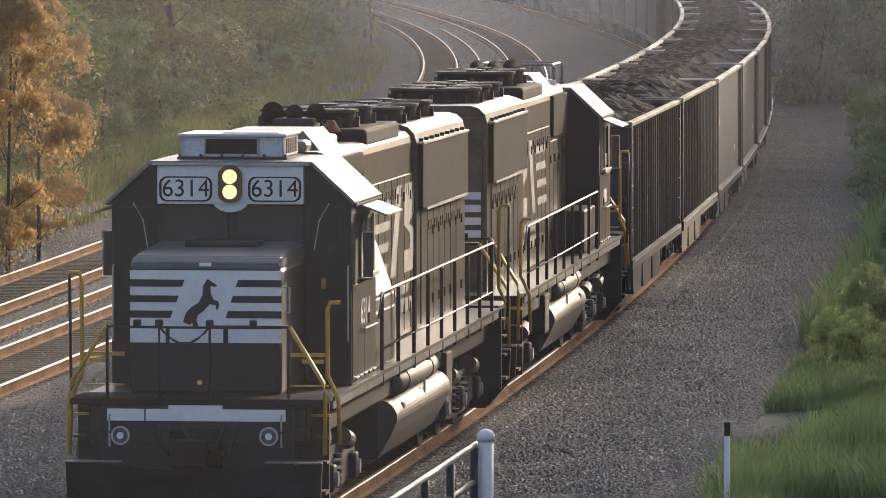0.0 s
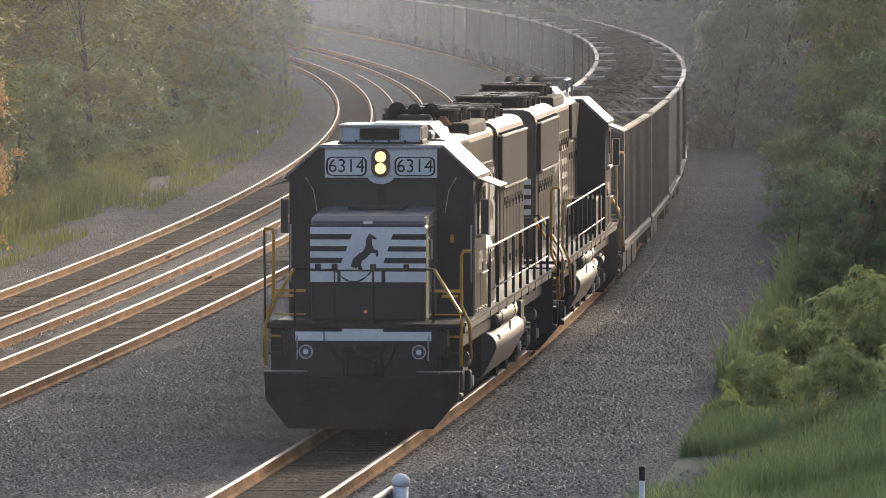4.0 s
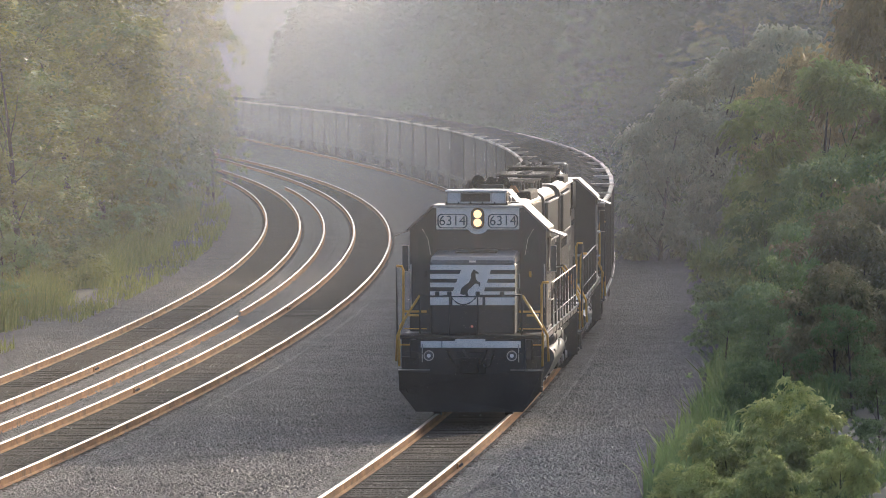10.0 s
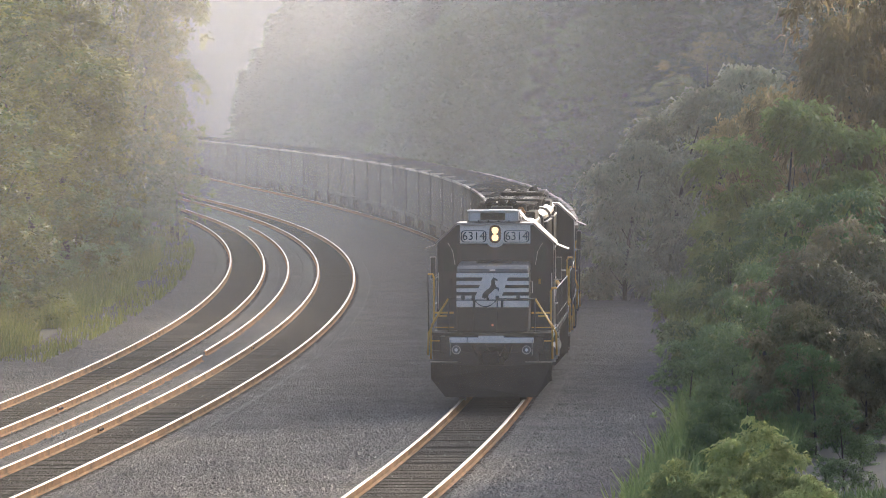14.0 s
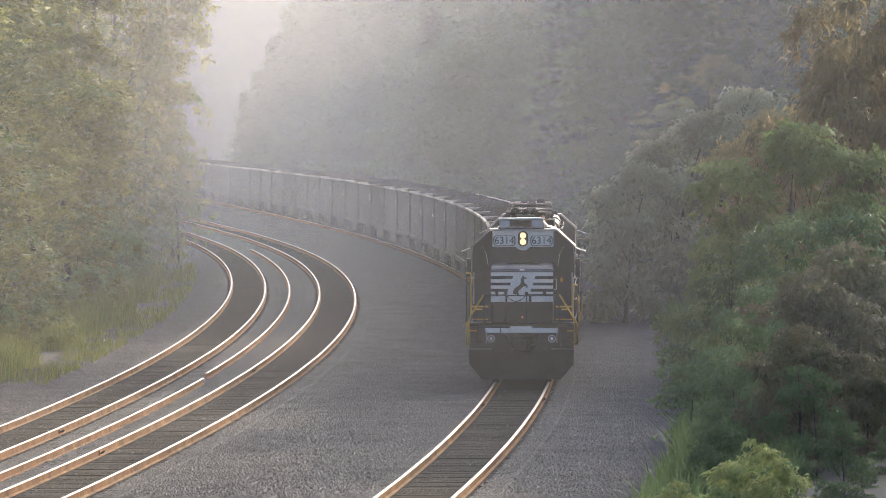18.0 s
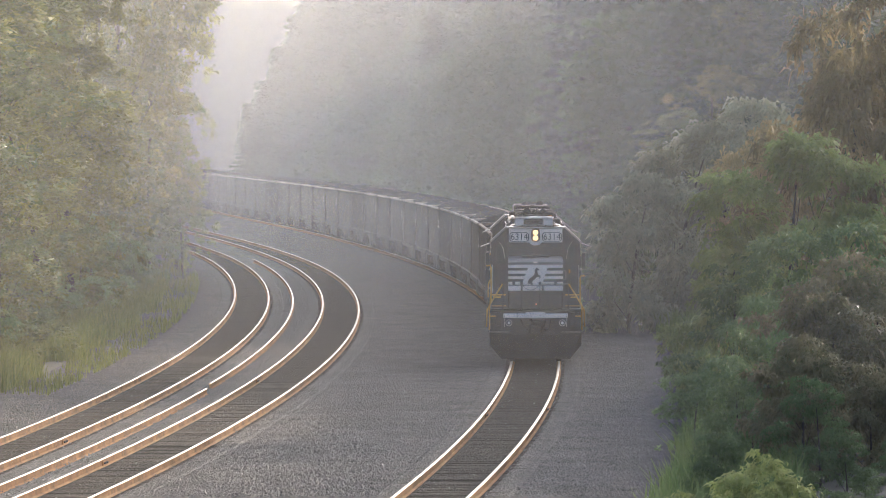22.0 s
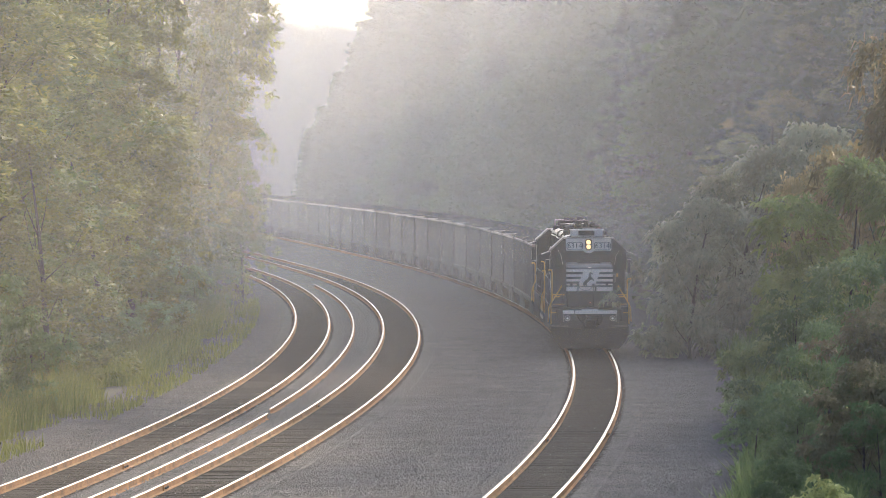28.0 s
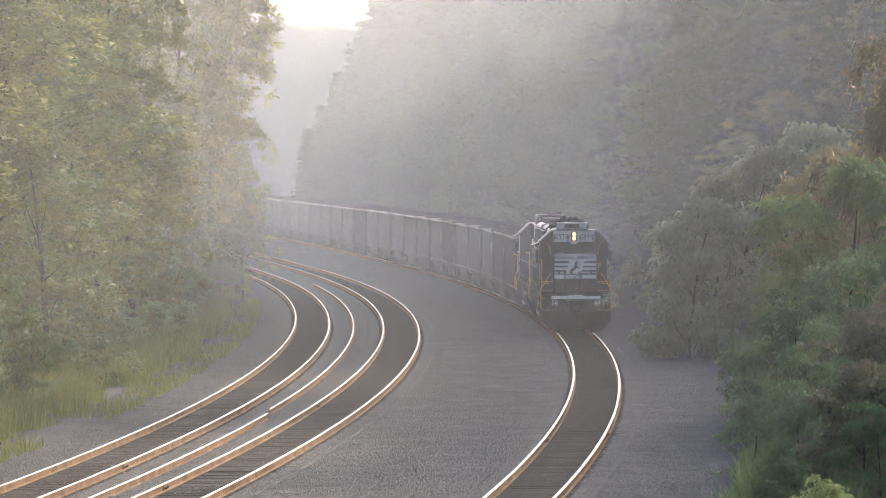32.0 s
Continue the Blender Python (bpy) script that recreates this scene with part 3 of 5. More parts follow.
def build_trees():
    rng = np.random.default_rng(7)
    masters = {}

    def kind(key, *a, **k):
        masters[key] = make_tree(*a, **k)
        masters[key]["tall"] = a[1]

    kind("oakA", 11, 15, 4.8, 25000, LEAFY, "broad-leaved tree with sunlit yellow-green foliage on the bank", low=0.03, frond=0.21, slim=0.62)
    kind("oakB", 12, 17, 5.4, 26000, LEAF, "tall green broad-leaved tree on the bank", low=0.03, frond=0.215, slim=0.62)
    kind("oakC", 13, 13, 4.2, 20000, LEAFY, "slender broad-leaved tree with yellowing leaves", low=0.02, frond=0.2, slim=0.62)
    kind("scrub", 19, 6, 3.0, 11000, LEAF, "low leafy scrub at the foot of the woodland", low=0.0, frond=0.14, slim=0.62)
    kind("deepA", 14, 8, 3.4, 13500, LEAFD, "dark green leafy tree in the shade of the bank", low=0.0, frond=0.24)
    kind("deepB", 15, 6, 3.2, 12000, LEAFD, "low green leafy tree at the edge of the ballast", low=0.0, frond=0.22)
    kind("bright", 20, 7, 3.0, 17000, LEAFB, "fresh green tree with drooping compound leaves", low=0.0, frond=0.25)
    kind("russet", 22, 10, 3.8, 13500, RUSSET, "tree with browning russet leaves on the bank", low=0.0, frond=0.36)
    kind("brown", 25, 7, 3.4, 12500, BROWNING, "feathery tree turning brown beside the ballast", low=0.0, frond=0.3)
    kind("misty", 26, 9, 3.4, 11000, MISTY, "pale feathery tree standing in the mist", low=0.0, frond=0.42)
    kind("amber", 16, 8, 3.0, 17000, LEAFO, "small tree with orange autumn leaves", low=0.1, size=0.085)
    kind("sumac", 17, 2.2, 1.5, 9500, SUMAC, "bright green sumac bush with feathery leaves", low=0.1, frond=0.15, category="bush", name="bush")
    kind("backA", 18, 17, 5.4, 10000, FARWOOD, "broad-leaved tree deeper in the woodland", low=0.03, size=0.34)
    # Distant trees borrow the sumac's pale leaves to look sunlit and hazy
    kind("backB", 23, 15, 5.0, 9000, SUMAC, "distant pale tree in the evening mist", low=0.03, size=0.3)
    firs = [make_conifer(21, 24, 4.6, NEEDLE, "tall dark conifer in the mist"), make_conifer(24, 20, 3.8, NEEDLE, "slender dark conifer in the mist")]

    masters["fir"] = firs[0]
    firs[0]["tall"] = 24

    def put(m, x, d, z, s):
        return copy_thing(m, Matrix.Translation((x, d, z - 0.15)) @ Matrix.Rotation(rng.uniform(0, 6.3), 4, "Z") @ Matrix.Scale(s, 4))

    def by_offset(m, o, d, s):
        x, y, z = place(o, d)
        c = put(m, x, y, z, s)
        c.scale = (s, s, s)
        return c

    def crowned(key, bearing, top, d, wide=1.0):
        """A tree on a bearing (784 is straight ahead) whose crown reaches the height that top stands for."""
        x = (bearing - 784) * d / FORWARD
        g = ground_z(x - main(d), d)
        s = (EYE[2] - (top - 280) * d / FORWARD - g) / masters[key]["tall"] / 0.98
        c = put(masters[key], x, d, g, s)
        c.scale = (s * wide, s * wide, s)
        return c

    # bank beside the outer track
    d = 160
    while d < 470:
        by_offset(masters[("scrub", "oakC", "scrub", "deepB")[int(rng.integers(4))]], -18.4 + rng.uniform(-0.9, 0.7), d, rng.uniform(0.55, 0.95))
        d += 8 * rng.uniform(0.8, 1.3)
    for row, (o0, step, sc) in enumerate(((-21.5, 11, 1.05), (-27, 17, 1.3))):
        d = 100 + row * 5
        while d < 178:
            by_offset(masters["backA"], o0 + rng.uniform(-1.2, 1.2), d, 0.85 * sc)
            d += 13
        while d < 440:
            key = ("oakA", "oakC", "oakB", "oakA")[int(rng.integers(4))]
            by_offset(masters[key], o0 + rng.uniform(-1.2, 1.2), d, sc * rng.uniform(0.85, 1.15))
            d += step * rng.uniform(0.8, 1.3)
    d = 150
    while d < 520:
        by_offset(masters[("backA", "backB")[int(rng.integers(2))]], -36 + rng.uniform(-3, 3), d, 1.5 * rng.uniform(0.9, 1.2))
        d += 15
    for key, b, top, d in (("oakB", 370, -150, 372), ("oakA", 320, -260, 352), ("oakC", 420, 100, 392), ("oakA", 270, -330, 330), ("oakB", 350, -60, 410), ("oakC", 430, 220, 385), ("scrub", 400, 350, 420), ("oakC", 230, -250, 300)):
        crowned(key, b, top, d, 0.55)
    for b, top, d in ((-160, 420, 150), (-215, 380, 142)):
        crowned("amber", b, top, d, 0.55)
    # bank beside the train's track
    for key, b, top, d in (("deepB", 1335, 690, 168), ("deepA", 1415, 690, 152), ("deepB", 1375, 800, 141), ("deepA", 1470, 560, 164), ("deepA", 1405, 500, 182), ("bright", 1500, 270, 192), ("deepB", 1580, 430, 172), ("brown", 1580, 545, 152), ("brown", 1660, 500, 156), ("brown", 1530, 640, 146), ("deepB", 1640, 860, 136), ("deepA", 1690, 800, 140), ("brown", 1650, 700, 147), ("deepB", 1580, 900, 126),
                           ("deepB", 1500, 590, 158), ("deepA", 1560, 700, 142), ("bright", 1395, 430, 205), ("deepB", 1440, 760, 148), ("deepA", 1610, 800, 128), ("deepB", 1470, 900, 132),
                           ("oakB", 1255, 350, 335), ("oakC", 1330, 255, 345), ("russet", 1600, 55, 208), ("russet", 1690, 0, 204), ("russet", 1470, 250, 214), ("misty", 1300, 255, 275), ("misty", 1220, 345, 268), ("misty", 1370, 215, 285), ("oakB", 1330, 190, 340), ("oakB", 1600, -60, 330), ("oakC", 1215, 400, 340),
                           ("oakB", 1450, -40, 350), ("oakB", 1350, 70, 400), ("deepA", 1310, 500, 322), ("deepA", 1265, 520, 330), ("scrub", 1180, 520, 350), ("deepB", 1230, 525, 325), ("oakB", 1540, -160, 380),
                           ("oakA", 1250, 180, 440), ("oakB", 1160, 300, 430), ("deepB", 1150, 470, 390), ("oakB", 1300, 235, 327), ("oakB", 1195, 380, 322), ("deepA", 1245, 440, 318), ("oakA", 1370, 150, 330)):
        crowned(key, b, top, d, 0.72 if key == "russet" else 1.0)
    for b, top, d in ((1420, 850, 119), (1325, 915, 117), (1480, 910, 115), (1245, 985, 113), (1200, 1045, 111), (1300, 985, 109), (1390, 965, 107), (1520, 940, 112), (1350, 1060, 102), (1270, 1075, 105)):
        crowned("sumac", b + 18, top + 14, d, 1.05)
    # the same bank, nearer than the view reaches: unseen trees added to cast shade
    d = 70
    while d < 420:
        by_offset(masters["backA"], 24 + rng.uniform(-1.5, 1.5), d, rng.uniform(0.68, 0.77) if d < 190 else rng.uniform(0.48, 0.58) if d < 300 else rng.uniform(0.7, 0.84))
        d += 9.5
    # hillside behind
    for d0 in (595, 640, 690):
        for b in np.arange(770, 1200, 72):
            d = d0 + rng.uniform(-12, 12)
            x = (b + rng.uniform(-18, 18) - 784) * d / FORWARD
            by_offset(firs[int(rng.integers(2))], max(5.5, x - main(d)), d, rng.uniform(0.95, 1.45))
    for o0, sc in ((8.5, 0.75), (14, 1.1), (21, 1.3)):
        d = 335
        while d < 600:
            by_offset(masters[("backA", "fir", "backA", "backA")[int(rng.integers(4))]], o0 + rng.uniform(-1, 1.5), d, sc * rng.uniform(0.8, 1.15))
            d += 15 * rng.uniform(0.8, 1.3)
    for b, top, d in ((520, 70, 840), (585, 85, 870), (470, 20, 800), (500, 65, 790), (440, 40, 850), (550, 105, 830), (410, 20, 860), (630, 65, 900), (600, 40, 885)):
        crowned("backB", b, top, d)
    for b, top, d in ((710, -70, 655), (668, 5, 668), (630, 78, 680), (600, 130, 690), (570, 190, 684), (545, 228, 690), (750, -120, 640), (815, -170, 650), (650, 40, 650), (690, -30, 662)):
        crowned("fir", b, top, d, 1.1)
    for b, top, d in ((705, -40, 632), (672, 12, 640), (642, 62, 636), (612, 118, 645), (582, 168, 640), (552, 218, 648)):
        crowned("fir", b + 15, top, d, 1.25)
    # four unseen trees added to keep a sun patch off the ballast
    for o, d, s in ((17, 258, 0.72), (19, 270, 0.75), (16.5, 246, 0.7), (18, 234, 0.7)):
        by_offset(masters["backA"], o, d, s)
    # tall trees added on the bank to shade the cars on the bend
    d = 430
    while d < 600:
        by_offset(masters["backA"], 30 + rng.uniform(-3, 4), d, rng.uniform(1.4, 1.8))
        d += 14
    for i in range(14):
        by_offset(masters["backA"], rng.uniform(22, 60), rng.uniform(230, 420), rng.uniform(0.9, 1.3))
    for m in list(masters.values()) + firs[1:]:
        for ob in (*m.children_recursive, m):
            bpy.data.objects.remove(ob)


# ---- train ----
LOCO, CAR = 21.69, 15.3


def Y(v):
    """Place along an engine, v metres behind its front coupler face."""
    return v - LOCO / 2


def writing(text, size, material, parent, m, name="number", squeeze=1.0):
    """Raised lettering, 4 mm thick, in the plane of m."""
    cu = bpy.data.curves.new("lettering", "FONT")
    cu.body, cu.size, cu.align_x, cu.align_y, cu.extrude = text, size, "CENTER", "CENTER", 0.002
    tmp = bpy.data.objects.new("lettering", cu)
    me = bpy.data.meshes.new_from_object(tmp)
    me.transform(m @ Matrix.Diagonal((squeeze, 1, 1, 1)))
    me.materials.clear()
    me.materials.append(material)
    bpy.data.objects.remove(tmp)
    ob = new(name, me)
    ob.parent = parent
    return ob


def ring(bm, poly, width, y0, y1):
    """A flat frame that follows a closed outline in x and z."""
    c = Vector((sum(p[0] for p in poly) / len(poly), sum(p[1] for p in poly) / len(poly)))
    n = len(poly)
    inner = [tuple(c + (Vector(p) - c) * (1 - width / max(0.01, (Vector(p) - c).length))) for p in poly]
    rows = [[bm.verts.new((p[0], y, p[1])) for p in q] for q, y in ((poly, y0), (inner, y0), (inner, y1), (poly, y1))]
    for a, b in zip(rows, rows[1:] + rows[:1]):
        for i in range(n):
            bm.faces.new((a[i], a[(i + 1) % n], b[(i + 1) % n], b[i]))
    bmesh.ops.recalc_face_normals(bm, faces=bm.faces)
    return bm


def rounded(x0, x1, z0, z1, r, k=5):
    out = []
    for cx, cz, a in ((x1 - r, z1 - r, 0), (x0 + r, z1 - r, 90), (x0 + r, z0 + r, 180), (x1 - r, z0 + r, 270)):
        for i in range(k + 1):
            b = radians(a + 90 * i / k)
            out.append((cx + r * math.cos(b), cz + r * math.sin(b)))
    return out


def build_truck(t, v, axles, r, wide, side, wheel_mat, heavy):
    """A bogie: side frames, bolster, springs, wheelsets that turn."""
    yc = v
    tr = part("truck", Box(-0.85, 0.85, yc - 0.35, yc + 0.35, r + 0.02, r + 0.3, bevel=0.03), UNDER, t)
    span = axles[-1] - axles[0]
    for s in (-1, 1):
        x = s * wide
        bm = bmesh.new()
        y0, y1 = yc + axles[0] - 0.45, yc + axles[-1] + 0.45
        out = [(y0, r + 0.18), (y0 + 0.1, r + 0.3)]
        out += [(yc - span * 0.2, r + (0.36 if heavy else 0.30)), (yc + span * 0.2, r + (0.36 if heavy else 0.30)), (y1 - 0.1, r + 0.3), (y1, r + 0.18), (y1, r - 0.1), (y1 - 0.35, r - 0.1), (yc + span * 0.22, r - 0.22), (yc - span * 0.22, r - 0.22), (y0 + 0.35, r - 0.1), (y0, r - 0.1)]
        prism(bm, out, "x", x - 0.07, x + 0.07)
        fr = part("side_frame", bm, UNDER, tr)
        for a in axles:
            part("journal_box", Box(min(x, x + s * 0.16), max(x, x + s * 0.16), yc + a - 0.15, yc + a + 0.15, r - 0.15, r + 0.17, bevel=0.03), UNDER, fr)
            bm = disc(bmesh.new(), (x + s * 0.16, yc + a, r), (s, 0, 0), 0.09, 0.04, 12)
            part("axle_cap", bm, side, fr)
        for a in (-0.28, 0.28) if len(axles) == 3 else (-0.12, 0.12):
            bm = bmesh.new()
            for k in range(5):
                disc(bm, (x + s * 0.08, yc + a * 2, r - 0.15 + k * 0.09), (0, 0, 1), 0.085, 0.05, 10)
            part("spring", bm, UNDER, fr)
        if heavy:
            for a in (-1.25, 1.25):
                bm = tube(bmesh.new(), [(x + s * 0.1, yc + a - 0.22, r + 0.42), (x + s * 0.1, yc + a + 0.22, r + 0.36)], 0.12, 12)
                part("brake_cylinder", bm, TANK, fr)
    for a in axles:
        bm = tube(bmesh.new(), [(-0.8, 0, 0), (0.8, 0, 0)], 0.09, 10)
        for s in (-1, 1):
            disc(bm, (s * 0.69, 0, 0), (s, 0, 0), r, 0.13, 28)
            disc(bm, (s * 0.66, 0, 0), (s, 0, 0), r + 0.025, 0.03, 28)
            disc(bm, (s * 0.82, 0, 0), (s, 0, 0), r * 0.72, 0.012, 20)
            box(bm, min(s * 0.82, s * 0.84), max(s * 0.82, s * 0.84), -0.04, 0.04, 0.1, r * 0.9)
        w = part("wheelset", bm, wheel_mat, t, "steel wheels on an axle")
        w.matrix_basis = pose(0, yc + a, r)
    return tr


def handrail(t, pts, r=0.02, material=None, name="handrail"):
    return part(name, tube(bmesh.new(), pts, r, 8), material or BLACK, t, smooth=True)


def build_loco(label, second=False):
    t = thing("diesel_locomotive", label, "locomotive", "engines of the coal train")
    # frame and walkways
    fr = part("underframe", Box(-1.30, 1.30, Y(0.72), Y(20.95), 0.95, 1.38, bevel=0.03), BLACK, t)
    for s in (-1, 1):
        part("side_sill", Box(min(s * 1.30, s * 1.5), max(s * 1.30, s * 1.5), Y(1.9), Y(19.8), 1.29, 1.40, bevel=0.012), SILL, t, "worn dusty side sill, sunlit tone in its paint")
        part("walkway", Box(min(s * 0.95, s * 1.52), max(s * 0.95, s * 1.52), Y(1.9), Y(19.8), 1.40, 1.445), BLACK, t)
    part("end_platform", Box(-1.5, 1.5, Y(0.62), Y(1.9), 1.40, 1.48, bevel=0.015), GRILLE, t)
    part("end_platform", Box(-1.5, 1.5, Y(19.8), Y(21.05), 1.40, 1.48, bevel=0.015), BLACK, t)
    # pilots, plough, couplers and steps at both ends
    for end in (0, 1):
        V = (lambda v: Y(v)) if end == 0 else (lambda v: -Y(v))
        lo, hi = (lambda a, b: min(V(a), V(b))), (lambda a, b: max(V(a), V(b)))
        pl = part("pilot", Box(-1.12, 1.12, lo(0.66, 0.74), hi(0.66, 0.74), 0.62, 1.40, bevel=0.012), BLACK, t)
        bm = bmesh.new()
        prism(bm, [(-1.52, 0.74), (-0.6, 0.66), (0.6, 0.66), (1.52, 0.74), (1.5, 0.40), (1.13, 0.09), (-1.13, 0.09), (-1.5, 0.40)], "y", lo(0.42, 0.5), hi(0.42, 0.5))
        bm.verts.ensure_lookup_table()
        for vert in bm.verts:
            if vert.co.z < 0.3:
                vert.co.y += (V(0.25) - V(0.45))
        part("snow_plough", bm, PLOUGH, pl, "dusty black steel plough")
        part("plough_lip", Box(-1.52, -0.85, lo(0.36, 0.5), hi(0.36, 0.5), 0.742, 0.760), SILL, pl)
        part("plough_lip", Box(0.85, 1.52, lo(0.36, 0.5), hi(0.36, 0.5), 0.742, 0.760), SILL, pl)
        bm = Box(-0.14, 0.14, lo(0.25, 0.8), hi(0.25, 0.8), 0.72, 1.0, bevel=0.03)
        box(bm, -0.22, 0.2, lo(0.0, 0.3), hi(0.0, 0.3), 0.68, 1.03, 0.06)
        part("coupler", bm, PLOUGH, pl)
        part("coupler_pocket", Box(-0.32, 0.32, lo(0.6, 0.67), hi(0.6, 0.67), 0.66, 1.12, bevel=0.02), PLOUGH, pl)
        for x0, sag in ((-0.16, 0.30), (0.5, 0.42), (0.34, 0.34), (-0.5, 0.4)):
            pts = [(x0 + 0.42 * k * (1 if x0 < 0 else -0.5), V(0.62 - 0.22 * math.sin(math.pi * k)), 1.16 - 1.6 * sag * k * (1.45 - k)) for k in np.linspace(0, 1, 9)]
            part("air_hose", tube(bmesh.new(), pts, 0.026, 7), UNDER if x0 == -0.16 else PLOUGH, pl, smooth=True)
        for x0, x1, z0, z1 in ((-1.06, -0.62, 1.215, 1.355), (-0.60, -0.33, 1.215, 1.355), (-0.33, 0.31, 1.215, 1.405), (0.31, 1.06, 1.215, 1.355)):
            part("white_band", Box(x0, x1, lo(0.63, 0.655), hi(0.63, 0.655), z0, z1), WHITE, pl, "scuffed white reflective band")
        for s in (-1, 1):
            dl = part("ditch_light", disc(bmesh.new(), (s * 0.88, V(0.67), 1.05), (0, V(0.5) - V(0.67), 0), 0.105, 0.16, 24), BLACK, pl)
            part("rim", ring(bmesh.new(), [(s * 0.88 + 0.112 * math.cos(a), 1.05 + 0.112 * math.sin(a)) for a in np.linspace(0, 6.2832, 24, endpoint=False)], 0.022, V(0.505), V(0.49)), SILVER, dl)
            part("lens", disc(bmesh.new(), (s * 0.88, V(0.506), 1.05), (0, V(0.5) - V(0.51), 0), 0.086, 0.01, 20), NOSETOP, dl, "grey reflector bowl")
            part("bulb", disc(bmesh.new(), (s * 0.88, V(0.496), 1.05), (0, V(0.5) - V(0.51), 0), 0.042, 0.014, 16), LENS, dl, "clear sealed-beam lens, bright reflection put into its colour")
            sw = part("stepwell", Box(min(s * 1.12, s * 1.16), max(s * 1.12, s * 1.16), lo(0.66, 1.6), hi(0.66, 1.6), 0.35, 1.40), BLACK, t)
            part("stepwell_back", Box(min(s * 1.16, s * 1.5), max(s * 1.16, s * 1.5), lo(1.5, 1.56), hi(1.5, 1.56), 0.35, 1.40), BLACK, sw)
            for k, z in enumerate((0.42, 0.70, 0.98, 1.24)):
                part("step", Box(min(s * 1.15, s * 1.52), max(s * 1.15, s * 1.52), lo(0.74 + 0.12 * k, 1.1 + 0.12 * k), hi(0.74 + 0.12 * k, 1.1 + 0.12 * k), z, z + 0.03), YELLOW if k == 3 else UNDER, sw)
            part("uncoupling_lever", tube(bmesh.new(), [(s * 0.25, V(0.52), 1.0), (s * 0.6, V(0.5), 0.98), (s * 1.2, V(0.5), 1.14), (s * 1.38, V(0.5), 1.14), (s * 1.4, V(0.5), 0.8)], 0.010, 6), UNDER, pl)
            part("grab_iron", tube(bmesh.new(), [(s * 1.02, V(0.62), 1.28), (s * 1.02, V(0.56), 1.28), (s * 1.02, V(0.56), 0.92), (s * 1.02, V(0.62), 0.92)], 0.012, 6), SILVER, pl)
            # yellow end rails
            handrail(t, [(s * 1.09, V(0.78), 2.32), (s * 1.50, V(0.72), 1.66), (s * 1.52, V(0.70), 1.5), (s * 1.52, V(0.70), 0.82)], 0.027, YELLOW, "end_handrail")
            top = 2.9 if (s < 0) != (end == 1) else 2.56
            handrail(t, [(s * 1.62, V(1.62), top + 0.02), (s * 1.5, V(1.6), top + 0.02), (s * 1.47, V(1.6), top - 0.06), (s * 1.47, V(1.6), 1.72), (s * 1.6, V(1.6), 1.44), (s * 1.62, V(1.6), 0.9)], 0.027, YELLOW, "end_handrail")
            if (s < 0) != (end == 1):
                handrail(t, [(s * 1.62, V(1.62), top), (s * 1.60, V(1.62), 1.3)], 0.02, BLACK, "end_handrail")
            handrail(t, [(s * 1.08, V(0.78), 2.32), (s * 1.08, V(0.78), 1.46)], 0.02, BLACK, "stanchion")
            x_in = -0.46 if s < 0 else 0.14
            handrail(t, [(s * 1.08, V(0.78), 2.32), (x_in, V(0.78), 2.32), (x_in, V(0.78), 1.46)], 0.02, BLACK, "end_handrail")
            for x in ((-0.72, -0.46) if s < 0 else (0.14, 0.66)):
                part("rail_clip", Box(x - 0.045, x + 0.045, lo(0.74, 0.82), hi(0.74, 0.82), 2.30, 2.40, bevel=0.015), BLACK, t)
        bm = tube(bmesh.new(), [(-0.46 + 0.6 * u, V(0.78), 2.32 - 0.8 * u * (1 - u)) for u in np.linspace(0, 1, 11)], [0.016 if k % 2 else 0.010 for k in range(11)], 6)
        part("safety_chain", bm, UNDER, t)
    # nose
    nose = part("short_hood", Box(-0.905, 0.905, Y(1.7), Y(3.8), 1.45, 3.0, bevel=0.07), BLACK, t)
    bm = prism(bmesh.new(), [(Y(1.68), 2.95), (Y(1.70), 3.03), (Y(1.85), 3.115), (Y(3.8), 3.20), (Y(3.8), 2.95)], "x", -0.9, 0.9)
    bmesh.ops.bevel(bm, geom=list(bm.edges), offset=0.03, segments=2, affect="EDGES")
    part("nose_roof", bm, NOSETOP, nose, "faded grey-black nose roof")
    part("nose_vent", Box(-0.45, 0.45, Y(3.0), Y(3.5), 3.16, 3.23, bevel=0.02), BLACK, nose)
    part("nose_badge", Box(-0.07, 0.07, Y(1.655), Y(1.68), 3.0, 3.04), WHITE, nose)
    white = part("nose_panel", Box(-0.906, 0.906, Y(1.684), Y(1.70), 2.285, 2.95), WHITE, nose, "white painted nose panel")
    for x0, x1 in ((-0.906, -0.48), (-0.43, 0.21), (0.27, 0.906)):
        part("nose_panel", Box(x0, x1, Y(1.684), Y(1.70), 2.09, 2.255), WHITE, nose, "white painted nose panel")
    for i, (z0, z1) in enumerate(((2.755, 2.84), (2.57, 2.65), (2.385, 2.47))):
        a, b = -0.25 - 0.07 * i, 0.39 - 0.06 * i
        part("dark_stripe", prism(bmesh.new(), [(-0.908, z0), (a - 0.03, z0), (a, z1), (-0.908, z1)], "y", Y(1.679), Y(1.686)), BLACK, white)
        part("dark_stripe", prism(bmesh.new(), [(b - 0.03, z0), (0.908, z0), (0.908, z1), (b, z1)], "y", Y(1.679), Y(1.686)), BLACK, white)
